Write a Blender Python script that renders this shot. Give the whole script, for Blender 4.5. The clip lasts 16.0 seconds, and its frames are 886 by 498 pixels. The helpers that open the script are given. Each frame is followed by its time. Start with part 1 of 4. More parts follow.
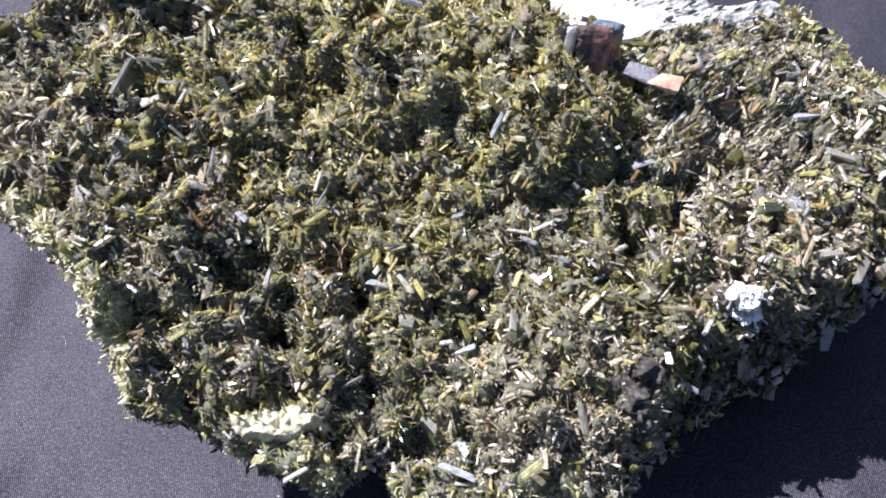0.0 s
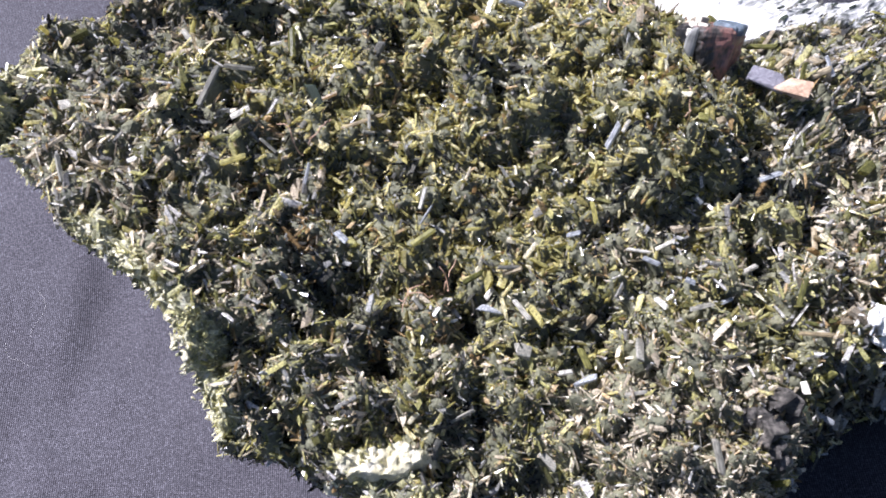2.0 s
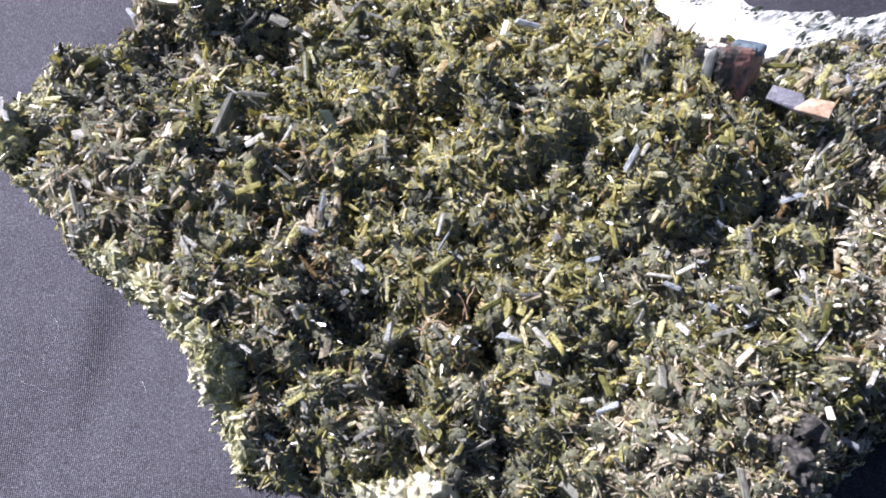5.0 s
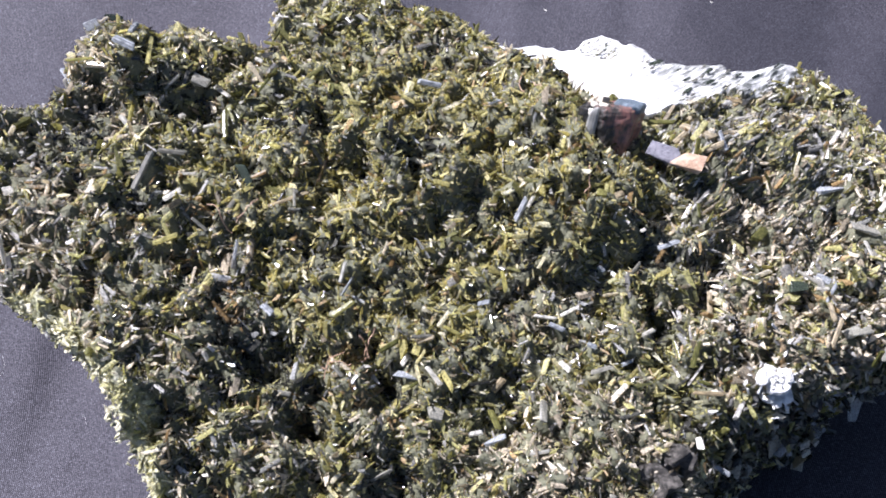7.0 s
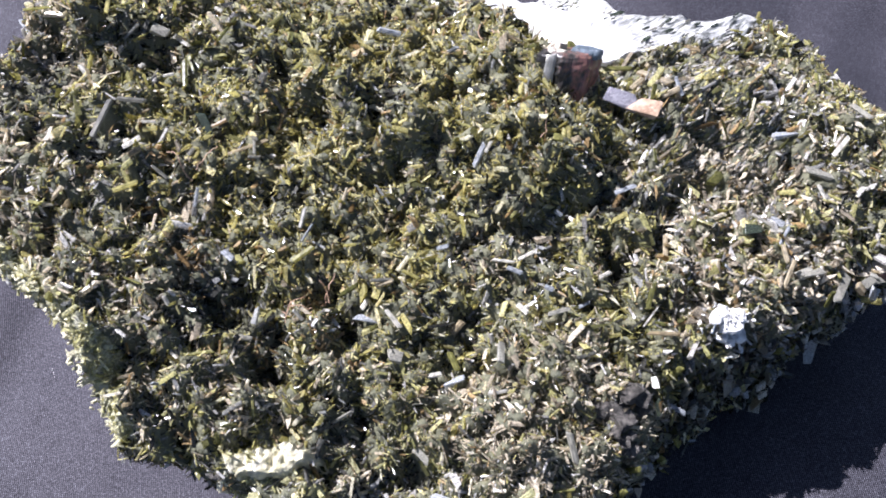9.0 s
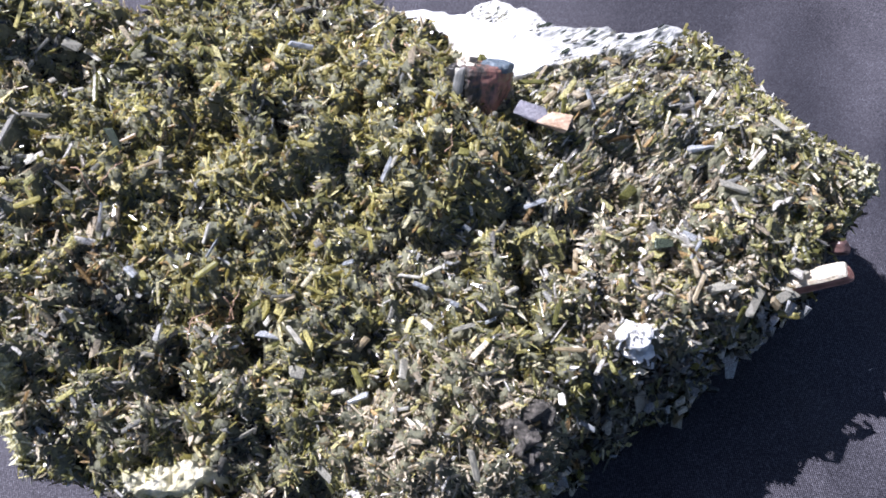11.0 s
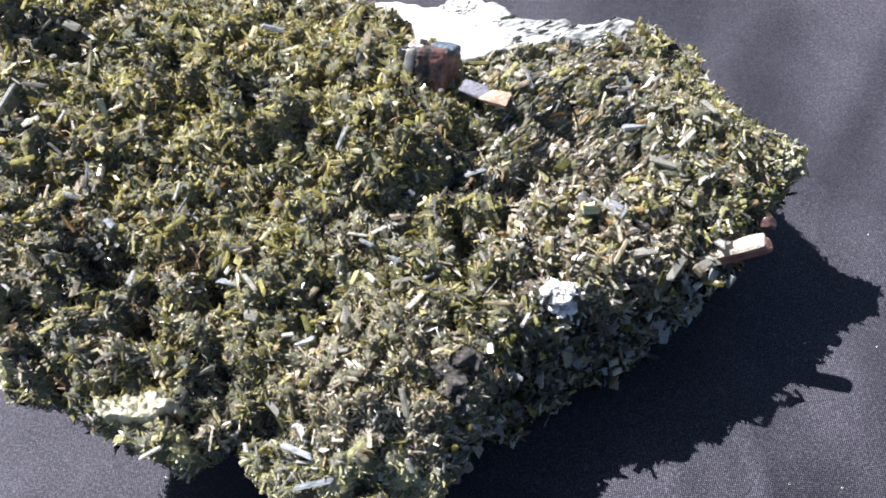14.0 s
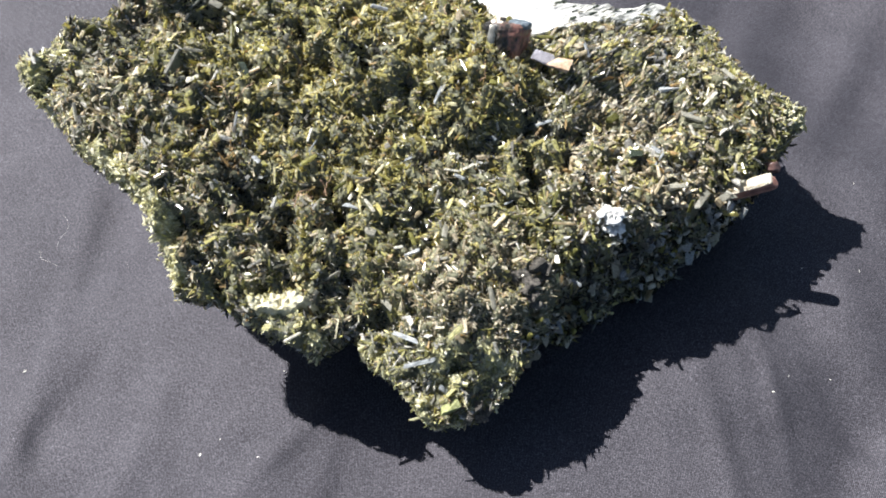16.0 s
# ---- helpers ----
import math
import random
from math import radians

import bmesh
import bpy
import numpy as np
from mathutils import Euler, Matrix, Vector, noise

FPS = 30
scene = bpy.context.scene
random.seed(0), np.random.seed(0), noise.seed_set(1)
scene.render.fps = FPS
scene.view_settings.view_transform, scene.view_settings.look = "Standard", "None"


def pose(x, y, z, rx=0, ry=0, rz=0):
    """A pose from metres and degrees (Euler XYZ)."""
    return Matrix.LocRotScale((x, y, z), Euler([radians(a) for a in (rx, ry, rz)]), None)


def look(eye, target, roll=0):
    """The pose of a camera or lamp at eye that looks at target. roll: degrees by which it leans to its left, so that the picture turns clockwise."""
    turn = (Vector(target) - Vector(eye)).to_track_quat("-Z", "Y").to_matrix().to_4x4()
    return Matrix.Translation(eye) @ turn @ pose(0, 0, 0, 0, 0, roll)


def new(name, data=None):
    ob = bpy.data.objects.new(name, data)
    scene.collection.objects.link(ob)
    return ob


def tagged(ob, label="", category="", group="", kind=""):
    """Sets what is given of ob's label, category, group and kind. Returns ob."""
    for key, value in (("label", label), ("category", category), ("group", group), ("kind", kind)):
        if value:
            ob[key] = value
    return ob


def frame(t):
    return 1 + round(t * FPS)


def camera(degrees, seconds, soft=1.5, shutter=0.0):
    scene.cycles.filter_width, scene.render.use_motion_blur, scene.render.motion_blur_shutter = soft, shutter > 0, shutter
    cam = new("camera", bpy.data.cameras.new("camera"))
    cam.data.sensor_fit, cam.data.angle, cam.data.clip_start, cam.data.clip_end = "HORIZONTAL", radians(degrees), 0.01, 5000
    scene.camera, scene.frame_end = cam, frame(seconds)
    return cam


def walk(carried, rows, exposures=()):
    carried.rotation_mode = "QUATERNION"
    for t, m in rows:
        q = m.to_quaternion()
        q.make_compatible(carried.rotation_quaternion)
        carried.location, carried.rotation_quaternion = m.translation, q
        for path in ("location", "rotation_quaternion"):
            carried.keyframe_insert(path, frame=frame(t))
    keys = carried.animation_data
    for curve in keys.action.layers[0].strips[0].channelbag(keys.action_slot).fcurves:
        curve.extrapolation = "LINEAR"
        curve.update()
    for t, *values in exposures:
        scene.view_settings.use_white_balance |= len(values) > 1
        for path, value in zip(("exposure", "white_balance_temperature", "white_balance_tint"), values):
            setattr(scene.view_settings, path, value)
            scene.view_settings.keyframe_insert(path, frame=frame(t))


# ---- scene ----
cam = camera(49.5, 16.0, soft=1.85)
PATH = [
    (0, pose(0.01592, -0.11435, 0.23640, 28.303, 2.784, 1.111)),
    (0.5, pose(0.01174, -0.11089, 0.23300, 28.700, 2.802, 0.998)),
    (1, pose(0.00691, -0.10726, 0.23020, 28.725, 2.944, 0.932)),
    (1.5, pose(-0.00004, -0.10533, 0.22718, 28.379, 2.995, 0.873)),
    (2, pose(-0.00673, -0.10249, 0.22650, 27.914, 3.133, 0.925)),
    (2.5, pose(-0.01122, -0.09940, 0.22595, 27.865, 3.304, 0.887)),
    (3, pose(-0.01378, -0.09766, 0.22589, 27.907, 3.348, 0.821)),
    (3.2, pose(-0.01495, -0.09661, 0.22632, 27.937, 3.429, 0.816)),
    (5.3, pose(-0.00667, -0.09674, 0.22795, 27.804, 3.728, 0.474)),
    (5.5, pose(-0.00469, -0.09682, 0.22886, 28.034, 3.758, 0.441)),
    (6, pose(-0.00102, -0.09781, 0.23253, 27.933, 3.591, 0.229)),
    (6.5, pose(0.00308, -0.09985, 0.23791, 27.922, 3.519, 0.027)),
    (7, pose(0.01044, -0.09885, 0.24376, 28.711, 3.316, -0.000)),
    (7.5, pose(0.01204, -0.09916, 0.24847, 28.978, 3.288, -0.152)),
    (8, pose(0.01456, -0.10547, 0.24509, 28.408, 2.793, -0.769)),
    (8.2, pose(0.01450, -0.10637, 0.24439, 27.948, 2.546, -0.955)),
    (10.3, pose(0.02580, -0.10324, 0.23961, 26.872, 3.057, -0.698)),
    (10.5, pose(0.02859, -0.10315, 0.23925, 27.024, 2.896, -0.830)),
    (11, pose(0.03683, -0.10335, 0.24097, 27.503, 3.005, -0.867)),
    (11.5, pose(0.04592, -0.10660, 0.24010, 27.734, 2.825, -1.052)),
    (12, pose(0.05440, -0.10853, 0.24067, 28.552, 2.901, -1.033)),
    (12.5, pose(0.06160, -0.11140, 0.24149, 28.927, 3.333, -0.696)),
    (13, pose(0.06459, -0.11785, 0.24375, 28.826, 3.907, -0.011)),
    (13.5, pose(0.06396, -0.12153, 0.24731, 28.401, 4.719, 1.290)),
    (14, pose(0.06333, -0.12516, 0.25154, 28.916, 5.195, 1.954)),
    (14.5, pose(0.05948, -0.13735, 0.25993, 28.540, 5.100, 2.042)),
    (15, pose(0.05742, -0.14773, 0.26839, 28.768, 4.906, 1.866)),
    (15.5, pose(0.05428, -0.16129, 0.28253, 28.933, 4.369, 1.892)),
    (16, pose(0.04375, -0.17183, 0.29809, 28.634, 4.518, 2.144)),
]
walk(cam, PATH, [(0.0, 1.465, 5780, 19), (3.0, 1.45, 5720, 20), (7.0, 1.42, 5750, 19), (11.0, 1.46, 5720, 19), (12.5, 1.43, 5700, 18), (13.5, 1.48, 5900, 16), (14.0, 1.52, 5900, 14), (15.0, 1.55, 5870, 12), (16.0, 1.59, 6290, 8)])

# ---- light: clear sky, sun from behind the specimen on its far left side ----
SUN_FROM = Vector((-33.5, 25.6, 52.0)).normalized()
world = bpy.data.worlds.new("sky")
scene.world = world
world.use_nodes = True
sky = world.node_tree.nodes.new("ShaderNodeTexSky")
sky.sky_type = 'NISHITA'
sky.sun_disc = False
sky.sun_elevation = math.asin(SUN_FROM.z)
sky.sun_rotation = math.atan2(SUN_FROM.x, SUN_FROM.y)
background = world.node_tree.nodes["Background"]
background.inputs["Strength"].default_value = 0.037
world.node_tree.links.new(sky.outputs[0], background.inputs[0])
sun = new("sun", bpy.data.lights.new("sun", 'SUN'))
sun.data.energy = 5.0
sun.data.angle = radians(0.53)
sun.data.color = (1.0, 0.95, 0.9)
sun.matrix_world = look(SUN_FROM * 2.0, (0, 0, 0))
MM = 0.001


# ---- materials ----
def material(name):
    m = bpy.data.materials.new(name)
    m.use_nodes = True
    nt = m.node_tree
    return m, nt, nt.nodes["Principled BSDF"], nt.nodes["Material Output"]


def node(nt, kind, **values):
    n = nt.nodes.new(kind)
    for key, v in values.items():
        n.inputs[key].default_value = v
    return n


def ramp(nt, stops, fac, interpolation='LINEAR'):
    r = nt.nodes.new("ShaderNodeValToRGB")
    r.color_ramp.interpolation = interpolation
    while len(r.color_ramp.elements) < len(stops):
        r.color_ramp.elements.new(0.5)
    for e, (p, c) in zip(r.color_ramp.elements, stops):
        e.position, e.color = p, (*c, 1)
    nt.links.new(fac, r.inputs[0])
    return r.outputs[0]


def noise_tex(nt, scale, detail=3.0, rough=0.6):
    coord = nt.nodes.new("ShaderNodeTexCoord")
    n = node(nt, "ShaderNodeTexNoise", Scale=scale, Detail=detail, Roughness=rough)
    nt.links.new(coord.outputs["Object"], n.inputs["Vector"])
    return n.outputs["Fac"]


def mixed(nt, a, b, fac, blend='MIX'):
    m = nt.nodes.new("ShaderNodeMix")
    m.data_type, m.blend_type = 'RGBA', blend
    for sock, v in ((m.inputs[6], a), (m.inputs[7], b), (m.inputs[0], fac)):
        if isinstance(v, bpy.types.NodeSocket):
            nt.links.new(v, sock)
        else:
            sock.default_value = (*v, 1) if isinstance(v, tuple) else v
    return m.outputs[2]


def bump(nt, bsdf, height, strength, distance):
    b = node(nt, "ShaderNodeBump", Strength=strength, Distance=distance)
    nt.links.new(height, b.inputs["Height"])
    nt.links.new(b.outputs[0], bsdf.inputs["Normal"])
    return b


def crystal_material(name, stops, through_light=0.35, rough=(0.12, 0.4), single=False, ior=1.55, clear=0.12, sheer=0.25):
    """A glassy mineral: the tone differs from crystal to crystal, the sun shines through the thin ones."""
    m, nt, bsdf, out = material(name)
    if single:
        rnd = nt.nodes.new("ShaderNodeObjectInfo").outputs["Random"]
    else:
        rnd = nt.nodes.new("ShaderNodeNewGeometry").outputs["Random Per Island"]
    tone = ramp(nt, stops, rnd)
    cloudy = ramp(nt, [(0.34, (0.35, 0.36, 0.36)), (0.64, (1.6, 1.57, 1.48))], noise_tex(nt, 3200.0 if single else 2300.0, 4.0))
    tone = mixed(nt, tone, cloudy, 0.8, 'MULTIPLY')
    nt.links.new(tone, bsdf.inputs["Base Color"])
    r = nt.nodes.new("ShaderNodeMapRange")
    r.inputs["To Min"].default_value, r.inputs["To Max"].default_value = rough
    nt.links.new(noise_tex(nt, 350.0), r.inputs["Value"])
    nt.links.new(r.outputs[0], bsdf.inputs["Roughness"])
    bsdf.inputs["IOR"].default_value = ior
    bsdf.inputs["Transmission Weight"].default_value = clear
    bump(nt, bsdf, noise_tex(nt, 5000.0 if single else 2000.0, 2.0), 0.14, 0.0003)
    glow = nt.nodes.new("ShaderNodeBsdfTranslucent")
    nt.links.new(mixed(nt, tone, (1.0, 0.95, 0.7), 0.4, 'MULTIPLY'), glow.inputs["Color"])
    mix = node(nt, "ShaderNodeMixShader", Fac=through_light)
    nt.links.new(bsdf.outputs[0], mix.inputs[1])
    nt.links.new(glow.outputs[0], mix.inputs[2])
    see = nt.nodes.new("ShaderNodeBsdfTransparent")
    nt.links.new(mixed(nt, tone, (1.0, 1.0, 1.0), 0.35), see.inputs["Color"])
    both = node(nt, "ShaderNodeMixShader", Fac=sheer)
    nt.links.new(mix.outputs[0], both.inputs[1])
    nt.links.new(see.outputs[0], both.inputs[2])
    nt.links.new(both.outputs[0], out.inputs[0])
    return m


OLIVE_STOPS = [(0.0, (0.0497, 0.051, 0.0201)), (0.15, (0.141, 0.143, 0.0599)), (0.4, (0.378, 0.371, 0.17)), (0.7, (0.595, 0.577, 0.285)), (0.9, (0.764, 0.731, 0.459)), (1.0, (0.837, 0.828, 0.728))]
DARK_STOPS = [(0.0, (0.017, 0.017, 0.014)), (0.5, (0.053, 0.052, 0.044)), (0.85, (0.145, 0.144, 0.128)), (1.0, (0.47, 0.475, 0.47))]
PALE_STOPS = [(0.0, (0.147, 0.145, 0.14)), (0.4, (0.345, 0.337, 0.32)), (0.8, (0.588, 0.577, 0.562)), (1.0, (0.78, 0.773, 0.779))]
TAN_STOPS = [(0.0, (0.2, 0.13, 0.055)), (0.5, (0.46, 0.33, 0.16)), (1.0, (0.7, 0.57, 0.38))]
LIME_STOPS = [(0.0, (0.36, 0.355, 0.16)), (0.5, (0.63, 0.61, 0.37)), (1.0, (0.85, 0.84, 0.69))]
GOLD_STOPS = [(0.0, (0.0972, 0.085, 0.0302)), (0.25, (0.329, 0.3, 0.114)), (0.6, (0.616, 0.574, 0.263)), (0.85, (0.759, 0.714, 0.464)), (1.0, (0.831, 0.808, 0.713))]
BEIGE_STOPS = [(0.0, (0.155, 0.133, 0.0968)), (0.4, (0.496, 0.437, 0.34)), (0.75, (0.758, 0.694, 0.571)), (1.0, (0.833, 0.794, 0.711))]
M_OLIVE = crystal_material("olive_crystal", OLIVE_STOPS, 0.56, (0.03, 0.22), ior=1.6, sheer=0.18)
# real dark crystals, and the shade of hollows put into the colour
M_DARK = crystal_material("dark_green_and_shade_crystal", DARK_STOPS, 0.3, (0.05, 0.25), sheer=0.2)
M_PALE = crystal_material("pale_grey_crystal", PALE_STOPS, 0.4, (0.1, 0.4), sheer=0.15)
M_TAN = crystal_material("rusty_crystal", TAN_STOPS, 0.4, (0.15, 0.5), sheer=0.22)
M_LIME = crystal_material("lime_white_crystal", LIME_STOPS, 0.4, (0.15, 0.45), sheer=0.18)
M_GOLD = crystal_material("golden_crystal", GOLD_STOPS, 0.56, (0.03, 0.22), ior=1.6, sheer=0.18)
M_BEIGE = crystal_material("beige_crystal", BEIGE_STOPS, 0.45, (0.06, 0.35), sheer=0.15)


def rock_material(name, stops, scale, rough, relief):
    m, nt, bsdf, out = material(name)
    big = noise_tex(nt, scale, 5.0, 0.65)
    tone = ramp(nt, stops, big)
    grain = ramp(nt, [(0.3, (0.6, 0.6, 0.6)), (0.7, (1.15, 1.15, 1.12))], noise_tex(nt, scale * 9, 4.0))
    nt.links.new(mixed(nt, tone, grain, 0.7, 'MULTIPLY'), bsdf.inputs["Base Color"])
    bsdf.inputs["Roughness"].default_value = rough
    bump(nt, bsdf, noise_tex(nt, scale * 4, 6.0, 0.7), 0.8, relief)
    return m


M_MATRIX = rock_material("dark_matrix", [(0.3, (0.075, 0.08, 0.055)), (0.6, (0.17, 0.168, 0.1)), (0.8, (0.29, 0.265, 0.16))], 220.0, 0.6, 0.001)
M_WHITE = rock_material("white_calcite", [(0.3, (0.45, 0.46, 0.46)), (0.42, (0.78, 0.77, 0.74)), (0.7, (0.9, 0.88, 0.84))], 130.0, 0.45, 0.0012)


def vein_material():
    """White calcite with grey-green streaks running aslant through it."""
    m, nt, bsdf, out = material("streaked_calcite")
    coord = nt.nodes.new("ShaderNodeTexCoord")
    turn = nt.nodes.new("ShaderNodeMapping")
    turn.vector_type = 'TEXTURE'
    turn.inputs["Rotation"].default_value = (0, 0, radians(48))
    turn.inputs["Scale"].default_value = (10.0, 1.0, 8.0)
    nt.links.new(coord.outputs["Object"], turn.inputs["Vector"])
    lines = node(nt, "ShaderNodeTexNoise", Scale=1300.0, Detail=5.0, Roughness=0.7)
    nt.links.new(turn.outputs[0], lines.inputs["Vector"])
    patch = ramp(nt, [(0.4, (0.0, 0.0, 0.0)), (0.55, (1.0, 1.0, 1.0))], noise_tex(nt, 140.0, 4.0))
    streak = ramp(nt, [(0.42, (0.06, 0.065, 0.055)), (0.49, (0.2, 0.205, 0.195)), (0.56, (0.42, 0.42, 0.4)), (0.66, (0.68, 0.66, 0.62))], lines.outputs["Fac"])
    thin = ramp(nt, [(0.37, (0.13, 0.14, 0.12)), (0.47, (0.38, 0.38, 0.36)), (0.57, (0.68, 0.66, 0.62))], lines.outputs["Fac"])
    apart = nt.nodes.new("ShaderNodeSeparateXYZ")
    nt.links.new(coord.outputs["Object"], apart.inputs[0])
    east = nt.nodes.new("ShaderNodeMapRange")
    east.inputs["From Min"].default_value, east.inputs["From Max"].default_value = 0.045, 0.06
    nt.links.new(apart.outputs["X"], east.inputs["Value"])
    lined = mixed(nt, thin, streak, patch)
    clean = ramp(nt, [(0.3, (0.45, 0.45, 0.42)), (0.38, (0.82, 0.8, 0.76)), (0.6, (0.88, 0.87, 0.84))], noise_tex(nt, 240.0, 5.0))
    spot = nt.nodes.new("ShaderNodeVectorMath")
    spot.operation = 'DISTANCE'
    spot.inputs[1].default_value = (0.042, 0.080, 0.033)
    nt.links.new(coord.outputs["Object"], spot.inputs[0])
    stained = nt.nodes.new("ShaderNodeMapRange")
    stained.inputs["From Min"].default_value, stained.inputs["From Max"].default_value = 0.011, 0.003
    nt.links.new(spot.outputs["Value"], stained.inputs["Value"])
    speck = ramp(nt, [(0.47, (0.09, 0.1, 0.08)), (0.55, (0.3, 0.31, 0.28)), (0.62, (0.75, 0.73, 0.7))], mixed(nt, lines.outputs["Fac"], noise_tex(nt, 700.0, 5.0), 0.5))
    tone = mixed(nt, mixed(nt, clean, lined, east.outputs[0]), speck, mixed(nt, stained.outputs[0], ramp(nt, [(0.42, (0.0, 0.0, 0.0)), (0.6, (1.0, 1.0, 1.0))], noise_tex(nt, 600.0, 5.0)), 1.0, 'MULTIPLY'))
    nt.links.new(tone, bsdf.inputs["Base Color"])
    bsdf.inputs["Roughness"].default_value = 0.4
    bump(nt, bsdf, lines.outputs["Fac"], 0.35, 0.0006)
    return m


M_VEIN = vein_material()
M_CRUST = rock_material("lime_crust", [(0.3, (0.16, 0.16, 0.08)), (0.45, (0.34, 0.335, 0.2)), (0.62, (0.58, 0.56, 0.42))], 420.0, 0.55, 0.001)
M_FOOT = rock_material("lime_white_crust", [(0.3, (0.45, 0.42, 0.24)), (0.5, (0.69, 0.64, 0.45)), (0.7, (0.84, 0.8, 0.67))], 300.0, 0.5, 0.001)


def cloth_material():
    m, nt, bsdf, out = material("black_twill")
    coord = nt.nodes.new("ShaderNodeTexCoord")
    turn = nt.nodes.new("ShaderNodeMapping")
    turn.inputs["Rotation"].default_value = (0, 0, radians(-5))
    nt.links.new(coord.outputs["Object"], turn.inputs["Vector"])
    warp = node(nt, "ShaderNodeTexWave", Scale=620.0, Distortion=1.5, Detail=3.0)
    warp.inputs["Detail Scale"].default_value = 4.0
    weft = node(nt, "ShaderNodeTexWave", Scale=640.0, Distortion=1.5, Detail=3.0)
    weft.bands_direction = 'Y'
    for w in (warp, weft):
        nt.links.new(turn.outputs[0], w.inputs["Vector"])
    weave = mixed(nt, warp.outputs["Color"], weft.outputs["Color"], 0.36)
    base = ramp(nt, [(0.25, (0.0228, 0.0222, 0.0262)), (0.75, (0.037, 0.036, 0.0415))], noise_tex(nt, 30.0, 5.0))
    thread = ramp(nt, [(0.15, (0.45, 0.45, 0.46)), (0.85, (1.48, 1.48, 1.49))], weave)
    speck = ramp(nt, [(0.32, (0.38, 0.38, 0.39)), (0.5, (0.88, 0.88, 0.9)), (0.7, (2.5, 2.5, 2.5))], noise_tex(nt, 1900.0, 3.0, 0.75))
    tone = mixed(nt, mixed(nt, base, thread, 1.0, 'MULTIPLY'), speck, 0.9, 'MULTIPLY')
    nt.links.new(tone, bsdf.inputs["Base Color"])
    bsdf.inputs["Roughness"].default_value = 0.58
    bsdf.inputs["IOR"].default_value = 1.56
    gloss = ramp(nt, [(0.32, (0.16, 0.16, 0.16)), (0.52, (0.27, 0.27, 0.27)), (0.75, (0.55, 0.55, 0.55))], noise_tex(nt, 1900.0, 3.0, 0.75))
    worn = ramp(nt, [(0.3, (0.75, 0.75, 0.75)), (0.7, (1.15, 1.15, 1.15))], noise_tex(nt, 22.0, 4.0))
    sheen = mixed(nt, mixed(nt, gloss, worn, 1.0, 'MULTIPLY'), thread, 0.7, 'MULTIPLY')
    nt.links.new(sheen, bsdf.inputs["Specular IOR Level"])
    bsdf.inputs["Specular Tint"].default_value = (0.92, 0.88, 1.0, 1)
    rough = mixed(nt, weave, noise_tex(nt, 2600.0, 2.0), 0.3)
    bump(nt, bsdf, rough, 0.6, 0.00025)
    return m


M_CLOTH = cloth_material()


# ---- smooth random field, on arrays of points ----
def field(p, scale, seed=0):
    """Value noise, -1 to 1, of wavelength scale, at the rows of p."""
    q = np.asarray(p, float) / scale + seed * 17.31
    i = np.floor(q).astype(np.int64)
    f = q - i
    f = f * f * (3 - 2 * f)
    total = np.zeros(len(q))
    for c in range(8):
        o = np.array([c & 1, (c >> 1) & 1, c >> 2])
        n = (i + o) @ np.array([374761393, 668265263, 2147483647]) + seed * 1274126177
        n = (n ^ (n >> 13)) * 1274126177
        v = ((n ^ (n >> 16)) & 0xFFFF) / 32767.5 - 1
        total += v * np.prod(np.where(o, f, 1 - f), axis=1)
    return total


def clumps(x, y, cell, seed=0):
    """Scattered centres, one a cell: the distance to the nearest, and its place."""
    best = np.full(len(x), 1e9)
    cx, cy = np.zeros(len(x)), np.zeros(len(x))
    i, j = np.floor(x / cell).astype(np.int64), np.floor(y / cell).astype(np.int64)
    for di in (-1, 0, 1):
        for dj in (-1, 0, 1):
            n = (i + di) * 374761393 + (j + dj) * 668265263 + seed * 1274126177
            n = (n ^ (n >> 13)) * 1274126177
            px = (i + di + ((n ^ (n >> 16)) & 0xFFF) / 4096) * cell
            py = (j + dj + (((n >> 7) ^ (n >> 19)) & 0xFFF) / 4096) * cell
            d = np.hypot(x - px, y - py)
            near = d < best
            best, cx, cy = np.where(near, d, best), np.where(near, px, cx), np.where(near, py, cy)
    return best, cx, cy


# ---- the cloth ----
def cloth_height(x, y):
    """Soft folds and shallow waves, in millimetres."""
    z = 0.0 * x
    for x0, y0, x1, y1, width, high in FOLDS:
        dx, dy = x1 - x0, y1 - y0
        long = math.hypot(dx, dy)
        along = ((x - x0) * dx + (y - y0) * dy) / long
        across = ((x - x0) * dy - (y - y0) * dx) / long
        ends = 1 / (1 + np.exp(-(along) / 10)) / (1 + np.exp((along - long) / 10))
        z += 1.6 * high * ends * np.exp(-(across / width) ** 2)
    for cx, cy, r, high in SWELLS:
        z += high * np.exp(-((x - cx) ** 2 + (y - cy) ** 2) / r ** 2)
    p = np.stack([x, y, 0 * x], 1)
    return z + 1.0 * field(p, 55.0, 3) + 0.9 * field(p, 23.0, 4) + 0.3 * field(p, 9.0, 5) + 0.08 * field(p, 5.0, 6)


# crumbs: place and size
CRUMBS = [(-128, -57, 1.0), (-61, -86, 1.1), (-55, -81, 0.6), (-37, -57, 0.6), (121, -63, 0.8), (127, -57, 0.6), (156, -18, 0.5), (31, 131, 1.2), (87, 131, 1.0),
          (137, -17, 0.6), (161, 19, 0.5), (-112, 20, 0.9), (-125, 35, 0.7), (140.7, -56.9, 0.6), (-41.7, -86.9, 0.7)]
